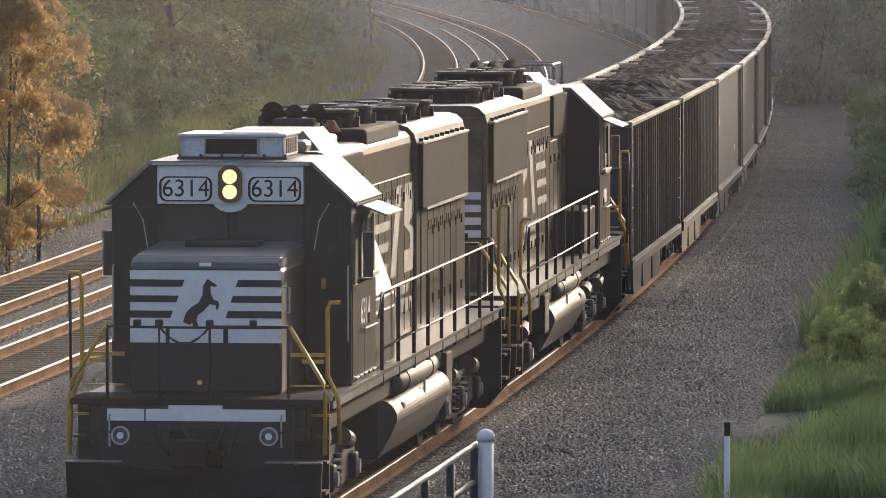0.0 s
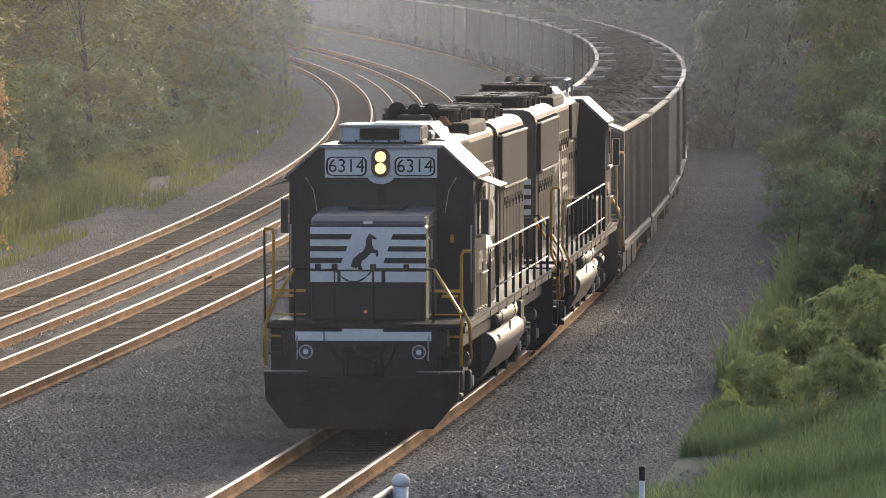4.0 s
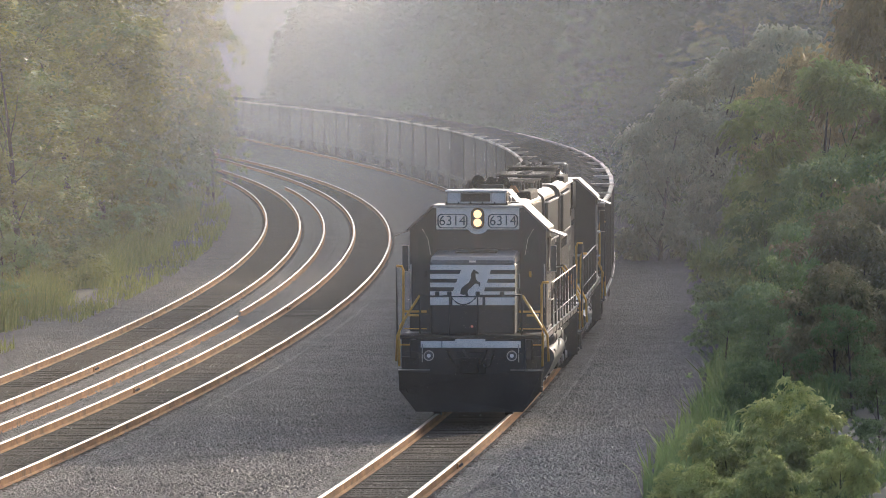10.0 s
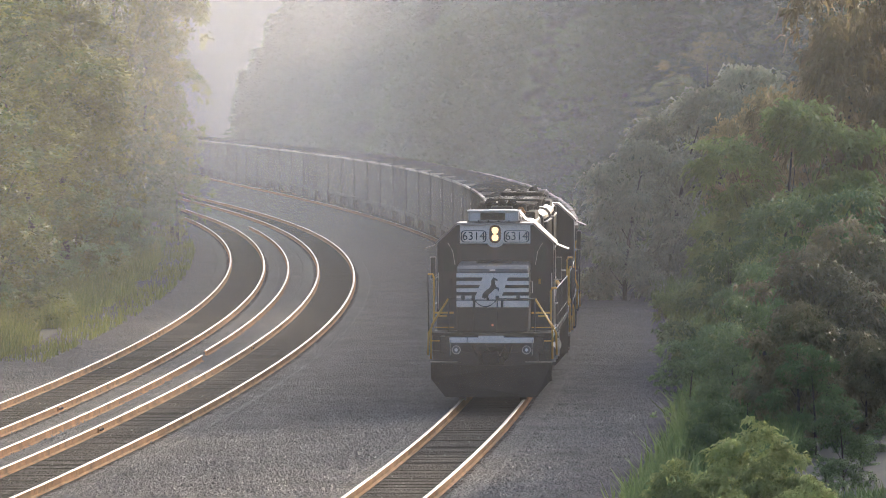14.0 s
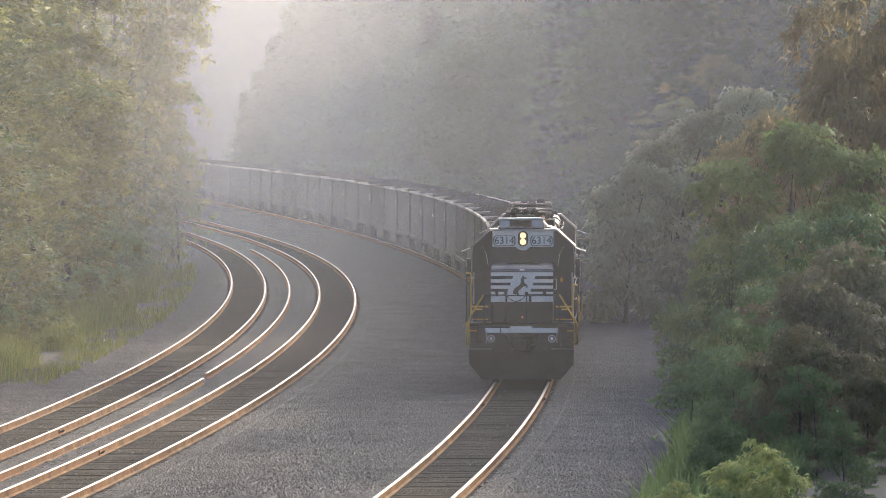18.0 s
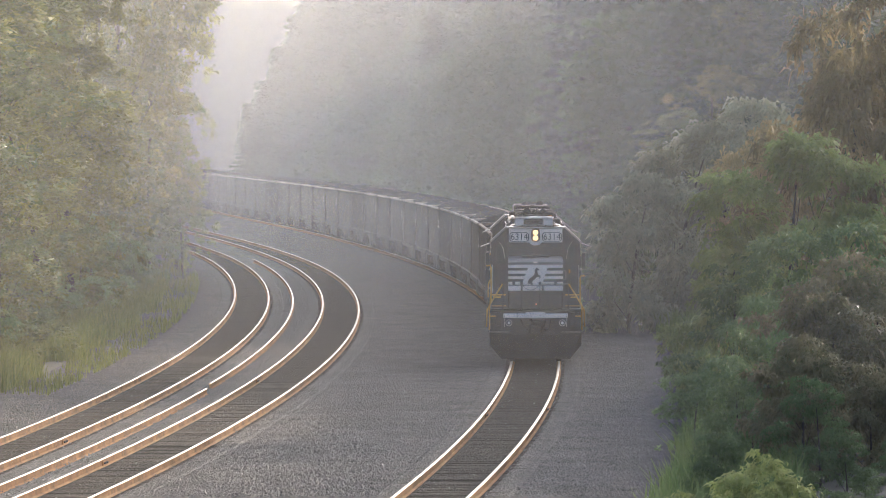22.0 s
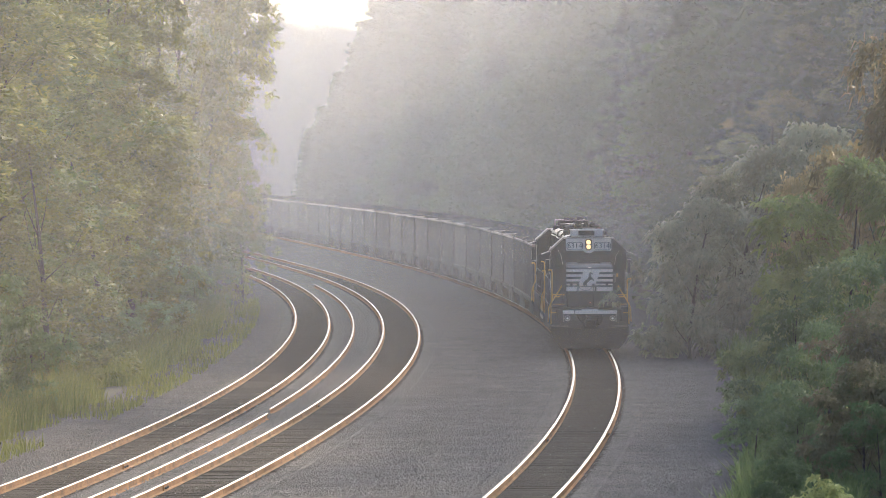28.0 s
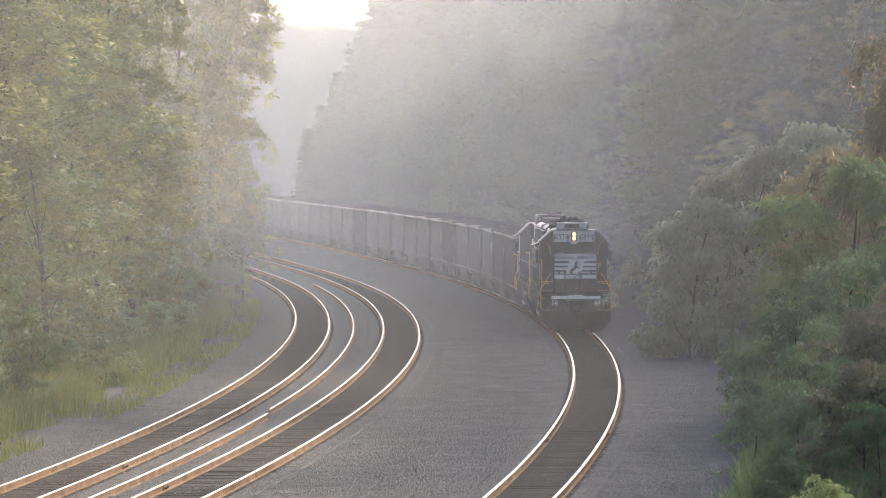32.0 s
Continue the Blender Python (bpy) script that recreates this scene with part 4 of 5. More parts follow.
    if not second:
        mark = [(0.02, 2.85), (0.055, 2.83), (0.14, 2.775), (0.12, 2.755), (0.06, 2.765), (0.065, 2.67), (0.10, 2.60), (0.155, 2.585), (0.165, 2.53), (0.145, 2.485), (0.13, 2.49), (0.125, 2.54),
                (0.05, 2.55), (-0.03, 2.46), (-0.09, 2.42), (-0.11, 2.36), (-0.085, 2.29), (-0.14, 2.27), (-0.16, 2.33), (-0.185, 2.30), (-0.27, 2.335), (-0.235, 2.45), (-0.16, 2.52), (-0.08, 2.57), (-0.035, 2.66), (-0.03, 2.76)]
        part("nose_emblem", prism(bmesh.new(), mark, "y", Y(1.678), Y(1.686)), BLACK, white, "dark emblem shape")
    part("grab_iron", tube(bmesh.new(), [(0.93, Y(1.75), 2.75), (1.0, Y(1.72), 2.75), (1.0, Y(1.72), 2.45), (0.93, Y(1.75), 2.45)], 0.012, 6), SILVER, nose)
    part("step_light", disc(bmesh.new(), (0.02, Y(0.80), 1.66), (0, -1, 0), 0.028, 0.03, 14), MARKER, t, "small glowing platform light")
    for s in (-1, 1):
        for z, x0, x1 in ((1.93, 0.98, 1.46), (1.85, 1.15, 1.40), (1.575, 0.98, 1.46)):
            part("platform_edge", Box(min(s * x0, s * x1), max(s * x0, s * x1), Y(1.70), Y(1.74), z, z + (0.045 if z > 1.6 else 0.02)), YELLOW, t, "yellow edge marking")
    # cab
    cab = part("cab", prism(bmesh.new(), [(-1.47, 1.45), (1.47, 1.45), (1.47, 3.66), (0.97, 4.12), (-0.97, 4.12), (-1.47, 3.66)], "y", Y(3.8), Y(6.1)), BLACK, t)
    bm = bmesh.new()
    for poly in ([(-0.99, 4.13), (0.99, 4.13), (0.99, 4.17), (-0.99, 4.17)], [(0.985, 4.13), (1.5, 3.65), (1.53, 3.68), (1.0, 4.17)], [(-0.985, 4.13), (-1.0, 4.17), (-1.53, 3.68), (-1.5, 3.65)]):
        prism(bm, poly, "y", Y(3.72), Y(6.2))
    part("cab_roof", bm, ROOF, cab, "roof panels with the sun's glare put into their grey")
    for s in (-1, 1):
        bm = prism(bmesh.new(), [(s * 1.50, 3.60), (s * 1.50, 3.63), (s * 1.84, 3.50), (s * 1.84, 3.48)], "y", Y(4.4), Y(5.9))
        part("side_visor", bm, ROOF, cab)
        part("side_window", Box(min(s * 1.465, s * 1.478), max(s * 1.465, s * 1.478), Y(4.55), Y(5.75), 2.78, 3.42, bevel=0.004), GLASS, cab)
        for v in (4.5, 5.12, 5.75):
            part("window_post", Box(min(s * 1.47, s * 1.5), max(s * 1.47, s * 1.5), Y(v), Y(v) + 0.05, 2.74, 3.46), SILVER if v > 5 else BLACK, cab)
        part("arm_rest", Box(min(s * 1.47, s * 1.56), max(s * 1.47, s * 1.56), Y(4.55), Y(5.75), 2.70, 2.76, bevel=0.01), SILVER, cab)
        mirror = part("mirror", ring(bmesh.new(), rounded(*sorted((s * 1.53, s * 1.68)), 2.72, 3.3, 0.02), 0.014, Y(4.32), Y(4.36)), SILVER, cab, "thin metal mirror frame")
        part("mirror_glass", Box(*sorted((s * 1.545, s * 1.665)), Y(4.335), Y(4.345), 2.74, 3.28), GLASS, mirror)
        # Pad is pale to show sun falling into the window
        part("window_pad", Box(*sorted((s * 1.478, s * 1.492)), Y(4.62), Y(5.05), 2.8, 3.0, bevel=0.01), FADED, cab, "pale pad in the side window, sunlight put into its tone")
        # front door and corner window
        out = rounded(*(sorted((s * 0.98, s * 1.30))), 2.92, 3.60, 0.07)
        part("corner_window", prism(bmesh.new(), out, "y", Y(3.785), Y(3.80)), PALEGLASS, cab, "dusky glass corner window")
        part("window_gasket", ring(bmesh.new(), rounded(*(sorted((s * 0.955, s * 1.325))), 2.895, 3.625, 0.09), 0.04, Y(3.775), Y(3.80)), BLACK, cab)
        out = rounded(*(sorted((s * 0.06, s * 0.86))), 3.19, 3.62, 0.06)
        part("windscreen", prism(bmesh.new(), out, "y", Y(3.787), Y(3.80)), GLASS, cab, "dark windscreen pane")
        part("window_gasket", ring(bmesh.new(), rounded(*(sorted((s * 0.035, s * 0.885))), 3.165, 3.645, 0.08), 0.04, Y(3.775), Y(3.80)), BLACK, cab)
        part("wiper", tube(bmesh.new(), [(s * 1.2, Y(3.76), 3.66), (s * 1.08, Y(3.76), 3.45), (s * 1.02, Y(3.76), 3.10)], 0.008, 5), SILVER, cab)
        part("door_handle", Box(min(s * 1.1, s * 1.16), max(s * 1.1, s * 1.16), Y(3.76), Y(3.8), 2.62, 2.75, bevel=0.01), YELLOW if s > 0 else BLACK, cab)
        part("door_seam", ring(bmesh.new(), rounded(*(sorted((s * 0.93, s * 1.40))), 1.5, 3.63, 0.05), 0.02, Y(3.79), Y(3.80)), UNDER, cab)
        part("front_grab", tube(bmesh.new(), [(s * 1.44, Y(3.74), 2.9), (s * 1.44, Y(3.70), 2.88), (s * 1.44, Y(3.70), 2.0), (s * 1.44, Y(3.74), 1.98)], 0.014, 6), SILVER, cab)
        # Panel covers the cab side to carry its sunlit, dusty tan
        part("cab_access_panel", Box(min(s * 1.47, s * 1.482), max(s * 1.47, s * 1.482), Y(3.86), Y(6.05), 1.48, 2.66, bevel=0.004), HOODBLACK, cab)
        part("panel_seam", Box(min(s * 1.482, s * 1.485), max(s * 1.482, s * 1.485), Y(4.95), Y(4.965), 1.52, 2.1), BLACK, cab)
        part("cab_lifting_eye", Box(min(s * 1.48, s * 1.5), max(s * 1.48, s * 1.5), Y(5.3), Y(5.36), 2.12, 2.26, bevel=0.006), BLACK, cab)
        for k in range(5):
            part("floor_hook", Box(min(s * 1.482, s * 1.51), max(s * 1.482, s * 1.51), Y(4.0 + k * 0.42), Y(4.24 + k * 0.42), 1.5, 1.535, bevel=0.006), SILL, cab)
        part("side_grab", tube(bmesh.new(), [(s * 1.48, Y(4.5), 2.1), (s * 1.55, Y(4.5), 2.1), (s * 1.55, Y(5.6), 2.1), (s * 1.48, Y(5.6), 2.1)], 0.014, 6), SILVER, cab)
        part("gutter", Box(min(s * 1.50, s * 1.54), max(s * 1.50, s * 1.54), Y(3.74), Y(6.18), 3.63, 3.66), BLACK, cab)
        m = Matrix.Translation((s * 1.486, Y(5.0), 2.28)) @ Euler((radians(90), 0, radians(90 * s))).to_matrix().to_4x4()
        if not second:
            writing("6314", 0.44, WHITE, cab, m)
        else:
            part("number_bar", Box(min(s * 1.478, s * 1.486), max(s * 1.478, s * 1.486), Y(4.65), Y(5.35), 2.17, 2.40), WHITE, cab)
        # plain silver strip along the sill, no lamps in it
        part("sill_lamp_row", Box(min(s * 1.5, s * 1.515), max(s * 1.5, s * 1.515), Y(2.0), Y(6.0), 1.41, 1.43), SILVER, cab)
    # number boards and headlight
    board = part("number_panel", Box(-0.895, 0.895, Y(3.70), Y(3.8), 3.65, 4.12, bevel=0.01), WHITE, cab, "white panel over the windscreen")
    part("panel_dip", prism(bmesh.new(), [(0.23 * math.cos(a), 3.72 + 0.17 * math.sin(a)) for a in np.linspace(0, 6.2832, 24, endpoint=False)], "y", Y(3.702), Y(3.79)), WHITE, board)
    for c in (-0.545, 0.545):
        out = rounded(c - 0.325, c + 0.325, 3.68, 3.985, 0.09)
        part("number_board", prism(bmesh.new(), rounded(c - 0.31, c + 0.31, 3.695, 3.97, 0.08), "y", Y(3.694), Y(3.701)), WHITE, board)
        part("board_frame", ring(bmesh.new(), out, 0.03, Y(3.688), Y(3.701)), BLACK, board)
        if not second:
            writing("6314", 0.30, BLACK, board, Matrix.Translation((c, Y(3.691), 3.832)) @ Euler((radians(90), 0, 0)).to_matrix().to_4x4(), squeeze=0.98)
        else:
            part("number_bar", Box(c - 0.24, c + 0.24, Y(3.69), Y(3.695), 3.75, 3.91), BLACK, board)
    part("headlight_housing", prism(bmesh.new(), rounded(-0.135, 0.135, 3.68, 4.105, 0.11), "y", Y(3.66), Y(3.70)), TANK, board, "headlight casing")
    part("housing_rim", ring(bmesh.new(), rounded(-0.145, 0.145, 3.67, 4.115, 0.12), 0.025, Y(3.645), Y(3.70)), RUST, board)
    for z in (3.80, 3.985):
        part("headlight", disc(bmesh.new(), (0, Y(3.66), z), (0, -1, 0), 0.088, 0.012, 24), LENS if second else LAMP, board, "lit warm headlight" if not second else "unlit headlight")
    part("visor_lip", Box(-0.96, 0.96, Y(3.66), Y(3.8), 4.12, 4.15), SILVER, cab)
    # air conditioner
    if not second:
        ac = part("air_conditioner", Box(-0.70, 0.58, Y(4.3), Y(5.5), 4.20, 4.45, bevel=0.018), ACWHITE, cab, "pale roof air conditioner")
        part("grille", Box(-0.40, 0.24, Y(4.285), Y(4.31), 4.24, 4.42), GRILLE, ac)
        for x in (-0.69, -0.41, 0.25, 0.55):
            part("panel_edge", Box(x, x + 0.02, Y(4.282), Y(4.305), 4.22, 4.44), SILVER, ac)
        part("lid", Box(-0.73, 0.61, Y(4.25), Y(5.55), 4.45, 4.485, bevel=0.008), ACWHITE, ac)
        part("lid_hatch", Box(-0.2, 0.5, Y(4.4), Y(5.3), 4.485, 4.5, bevel=0.004), ACWHITE, ac)
        part("base_rail", Box(-0.74, 0.62, Y(4.27), Y(5.53), 4.17, 4.2), UNDER, ac)
        for k in range(6):
            part("hold_down", Box(-0.72 + k * 0.26, -0.69 + k * 0.26, Y(4.25), Y(4.28), 4.18, 4.235), UNDER, ac)
            part("side_fin", Box(0.578, 0.592, Y(4.42 + k * 0.17), Y(4.52 + k * 0.17), 4.24, 4.42), UNDER, ac)
    else:
        bm = bmesh.new()
        for y in (Y(4.1), Y(5.7)):
            tube(bm, [(-0.66, y, 4.17), (-0.66, y, 4.50), (-0.6, y, 4.55), (0.6, y, 4.55), (0.66, y, 4.50), (0.66, y, 4.17)], 0.025, 6)
        for x in (-0.62, 0.62):
            tube(bm, [(x, Y(4.1), 4.54), (x, Y(5.7), 4.54)], 0.025, 6)
        part("roof_frame", bm, SILL, cab, "bare metal frame on the roof")
    # long hood
    def side_poly(w, z0, z1, r):
        return [(-w, z0), (w, z0), (w, z1 - r)] + [(w - r + r * math.sin(a), z1 - r + r * math.cos(a)) for a in (1.05, 0.52, 0)] + [(-w + r - r * math.sin(a), z1 - r + r * math.cos(a)) for a in (0, 0.52, 1.05)] + [(-w, z1 - r)]
    hood = part("long_hood", prism(bmesh.new(), side_poly(0.90, 1.45, 4.20, 0.16), "y", Y(6.1), Y(14.3)), HOODBLACK, t)
    rad = part("radiator_hood", prism(bmesh.new(), side_poly(0.965, 1.45, 4.27, 0.24), "y", Y(14.3), Y(20.15)), HOODBLACK, t)
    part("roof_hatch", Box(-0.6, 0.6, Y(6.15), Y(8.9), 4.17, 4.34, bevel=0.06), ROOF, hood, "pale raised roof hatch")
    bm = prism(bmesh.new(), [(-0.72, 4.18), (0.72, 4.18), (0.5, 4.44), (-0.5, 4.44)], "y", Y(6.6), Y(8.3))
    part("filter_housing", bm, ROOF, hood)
    part("exhaust_stack", Box(-0.28, 0.28, Y(9.0), Y(9.5), 4.2, 4.52, bevel=0.04), UNDER, hood)
    brake = part("dynamic_brake", Box(-0.86, 0.86, Y(9.7), Y(13.2), 4.12, 4.36, bevel=0.05), PLOUGH, hood)
    def fan(parent, y, r, z):
        f = part("roof_fan", disc(bmesh.new(), (0, y, z), (0, 0, 1), r, 0.2, 28), PLOUGH, parent, "round black fan cowl")
        part("fan_lip", ring_flat(r + 0.03, r - 0.04, y, z + 0.2, z + 0.235), UNDER, f)
        bm = bmesh.new()
        for k in range(8):
            a = k * math.pi / 8
            tube(bm, [(-r * math.cos(a), y - r * math.sin(a), z + 0.225), (r * math.cos(a), y + r * math.sin(a), z + 0.225)], 0.012, 4)
        part("fan_grille", bm, SILL, f)
        part("fan_hub", disc(bmesh.new(), (0, y, z + 0.2), (0, 0, 1), 0.16, 0.06, 14), BLACK, f)
        for k in range(8):
            a = k * math.pi / 4
            c, s = math.cos(a), math.sin(a)
            part("fan_bolt", Box(c * (r + .02) - .03, c * (r + .02) + .03, y + s * (r + .02) - .03, y + s * (r + .02) + .03, z, z + 0.14), UNDER, f)
    for y in (Y(10.5), Y(12.2)):
        fan(brake, y, 0.62, 4.36)
    for y in (Y(15.1), Y(16.7), Y(18.3)):
        fan(rad, y, 0.68, 4.26)
    horn = part("horn", Box(-0.34, 0.3, Y(9.55), Y(9.75), 4.36, 4.52, bevel=0.02), PLOUGH, hood, "black roof horn cluster")
    for x, l, r in ((-0.3, 0.3, 0.15), (0.0, 0.42, 0.12), (0.26, 0.25, 0.13)):
        part("trumpet", tube(bmesh.new(), [(x, Y(9.65), 4.58), (x, Y(9.65) - l, 4.58), (x, Y(9.65) - l - 0.12, 4.58)], [0.03, 0.05, r], 12), PLOUGH, horn, smooth=True)
    for s in (-1, 1):
        w = s * 0.905
        X = lambda a, b: (min(s * a, s * b), max(s * a, s * b))
        part("intake_screen", Box(*X(0.89, 0.955), Y(6.35), Y(8.75), 3.42, 4.10, bevel=0.015), GRILLE, hood, "black intake screen")
        scr = part("radiator_screen", Box(*X(0.955, 1.045), Y(14.4), Y(19.9), 3.12, 4.0, bevel=0.02), GRILLE, rad, "black radiator screen")
        part("screen_lip", Box(*X(1.04, 1.07), Y(14.7), Y(19.7), 3.09, 3.125), SILVER, scr)
        part("screen_lip", Box(*X(0.96, 1.06), Y(14.4), Y(19.9), 4.0, 4.03), SILVER, scr)
        for k in range(9):
            part("lifting_lug", Box(*X(0.96, 1.02), Y(14.6 + k * 0.62), Y(14.65 + k * 0.62), 4.03, 4.075), UNDER, rad)
        # doors with latches along the engine room
        v = 6.3
        k = 0
        while v < 19.4:
            base = 0.90 if v < 14.2 else 0.965
            zt = 3.35 if (v < 8.6) else (3.62 if v < 15 else 3.05)
            dr = part("engine_door", Box(*X(base - 0.01, base + 0.018), Y(v + 0.02), Y(v + 0.66), 1.52, zt, bevel=0.006), HOODBLACK, hood)
            part("latch", Box(*X(base + 0.015, base + 0.04), Y(v + 0.56), Y(v + 0.61), zt - 0.35, zt - 0.22), BLACK, dr)
            part("latch", Box(*X(base + 0.015, base + 0.04), Y(v + 0.56), Y(v + 0.61), 1.75, 1.88), BLACK, dr)
            if 9 < v < 14.6 or v > 15:
                part("louvre", Box(*X(base + 0.01, base + 0.03), Y(v + 0.12), Y(v + 0.17), zt - 0.28, zt - 0.14), BLACK, dr)
                part("louvre", Box(*X(base + 0.01, base + 0.03), Y(v + 0.38), Y(v + 0.43), zt - 0.28, zt - 0.14), BLACK, dr)
            v += 0.7
            k += 1
        # large painted emblem and name band, plain shapes
        em = part("side_emblem", prism(bmesh.new(), [(Y(11.7), 2.3), (Y(12.25), 2.3), (Y(12.95), 3.5), (Y(12.4), 3.5)], "x", *X(0.92, 0.926)), FADED, hood, "large white painted emblem")
        part("emblem_stroke", prism(bmesh.new(), [(Y(13.2), 2.3), (Y(14.2), 2.3), (Y(14.4), 2.85), (Y(13.7), 2.95), (Y(14.5), 3.1), (Y(14.5), 3.5), (Y(13.3), 3.5), (Y(13.2), 2.95), (Y(13.9), 2.8), (Y(13.8), 2.6), (Y(13.2), 2.6)], "x", *X(0.92, 0.926)), FADED, em)
        for i in range(4):
            part("emblem_band", prism(bmesh.new(), [(Y(9.6 + 0.12 * i), 2.4 + 0.28 * i), (Y(11.3 + 0.15 * i), 2.4 + 0.28 * i), (Y(11.4 + 0.15 * i), 2.52 + 0.28 * i), (Y(9.7 + 0.12 * i), 2.52 + 0.28 * i)], "x", *X(0.92, 0.926)), FADED, em)
        for z, l in ((2.02, 2.8), (1.78, 3.2)):
            for k in range(7):
                part("name_bar", Box(*X(0.92, 0.926), Y(11.0 + k * l / 7), Y(11.0 + k * l / 7) + l / 7 * 0.72, z, z + 0.17), FADED, em)
        # walkway cabinets
        part("walkway_cabinet", Box(*X(0.93, 1.42), Y(6.3), Y(8.3), 1.46, 2.18, bevel=0.03), BLACK, t)
        part("blower_duct", prism(bmesh.new(), [(s * 0.92, 2.18), (s * 0.92, 3.44), (s * 1.03, 3.44), (s * 1.42, 2.32), (s * 1.42, 2.18)], "y", Y(6.16), Y(8.2)), DUCT, hood, "dusty sloping duct cover, sunlit tan in its paint") if not second else None
        # side handrails on posts
        posts = [6.6 + 1.55 * k for k in range(9)]
        for v in posts:
            part("stanchion", Box(*X(1.46, 1.51), Y(v) - 0.02, Y(v) + 0.02, 1.25, 2.40, bevel=0.006), BLACK, t)
        handrail(t, [(s * 1.485, Y(6.3), 2.12), (s * 1.485, Y(6.6), 2.42), (s * 1.485, Y(19.2), 2.42), (s * 1.485, Y(19.6), 2.1)], 0.017, SILL)
        handrail(t, [(s * 1.49, Y(6.6), 1.72), (s * 1.49, Y(19.2), 1.72)], 0.013, SILL, "kick_rail")
        # tanks below the sill
        for z, r, v0, v1 in ((1.09, 0.17, 8.9, 12.9),):
            res = part("air_reservoir", tube(bmesh.new(), [(s * 1.27, Y(v0), z), (s * 1.27, Y(v0 + 0.08), z), (s * 1.27, Y(v1 - 0.08), z), (s * 1.27, Y(v1), z)], [r * 0.7, r, r, r * 0.7], 18), TANK, t, smooth=True)
            for v in (9.6, 12.2):
                part("tank_strap", tube(bmesh.new(), [(s * 1.27, Y(v), z), (s * 1.27, Y(v + 0.06), z)], r + 0.012, 18), UNDER, res)
        part("fuel_filler", Box(*X(1.36, 1.44), Y(9.0), Y(9.2), 0.7, 0.85, bevel=0.02), UNDER, t)
        part("sand_pipe", tube(bmesh.new(), [(s * 0.95, Y(1.7), 1.0), (s * 0.9, Y(1.5), 0.5), (s * 0.78, Y(1.75), 0.15)], 0.02, 6), SILVER, t)
        part("speed_cable", tube(bmesh.new(), [(s * 1.2, Y(3.6), 1.05), (s * 1.28, Y(3.2), 0.8), (s * 1.2, Y(2.6), 0.75)], 0.02, 6), TANK, t)
        part("underframe_box", Box(*X(0.7, 1.38), Y(14.3), Y(15.0), 0.55, 1.15, bevel=0.03), UNDER, t)
        part("sight_glass", Box(*X(1.40, 1.43), Y(11.4), Y(11.5), 0.75, 0.98), SILVER, t)
    half = [(1.0, 0.93), (1.2, 0.93)] + [(1.22 + 0.23 * math.sin(a), 0.70 + 0.23 * math.cos(a)) for a in np.linspace(0.15, 1.75, 9)] + [(1.36, 0.5), (1.22, 0.33), (1.1, 0.26), (1.0, 0.25)]
    bm = prism(bmesh.new(), half + [(-x, z) for x, z in half[::-1]], "y", Y(8.3), Y(14.1))
    tank = part("fuel_tank", bm, TANK, t, "dusty fuel tank with rounded shoulders")
    for v in (8.28, 14.1):
        part("tank_end", Box(-1.2, 1.2, Y(v), Y(v) + 0.04, 0.3, 0.95), UNDER, tank)
    part("bell", tube(bmesh.new(), [(0.5, Y(8.95), 4.35), (0.5, Y(8.95), 4.5)], [0.14, 0.05], 14), RUST, hood)
    part("antenna_dome", disc(bmesh.new(), (-0.6, Y(5.7), 4.17), (0, 0, 1), 0.1, 0.12, 14), WHITE, cab)
    part("antenna", tube(bmesh.new(), [(-0.3, Y(5.8), 4.17), (-0.3, Y(5.8), 4.5)], 0.01, 5), BLACK, cab)
    part("hood_end", Box(-0.9, 0.9, Y(20.15), Y(20.18), 1.5, 4.1), HOODBLACK, rad)
    for i in range(4):
        part("end_stripe", Box(-0.88, 0.88, Y(20.18), Y(20.195), 2.30 + 0.19 * i, 2.41 + 0.19 * i), WHITE, rad, "white end stripe")
    # body sizes in their final scale: the cab sits 0.3 m further forward, the deck a little higher
    for ob in t.children_recursive:
        for vert in ob.data.vertices:
            x, y, z = vert.co
            v = y + LOCO / 2
            shift = 0.0 if v < 1.1 else -0.3 * min(1, (v - 1.1) / 0.4) * max(0.0, min(1.0, (9.5 - v) / 3.4))
            vert.co = (x * 0.967, y + shift, 0.243 + 0.9667 * z if z > 0.6 else z * 1.372)
    build_truck(t, Y(3.9), (-2.07, 0.0, 2.07), 0.508, 1.02, SILVER, UNDER, True)
    build_truck(t, Y(17.79), (-2.07, 0.0, 2.07), 0.508, 1.02, SILVER, UNDER, True)
    return t


def ring_flat(r1, r0, y, z0, z1, seg=28):
    bm = bmesh.new()
    an = np.linspace(0, 6.2832, seg, endpoint=False)
    rows = [[bm.verts.new((r * math.cos(a), y + r * math.sin(a), z)) for a in an] for r, z in ((r1, z0), (r0, z0), (r0, z1), (r1, z1))]
    for a, b in zip(rows, rows[1:] + rows[:1]):
        for i in range(seg):
            bm.faces.new((a[i], a[(i + 1) % seg], b[(i + 1) % seg], b[i]))
    bmesh.ops.recalc_face_normals(bm, faces=bm.faces)
    return bm


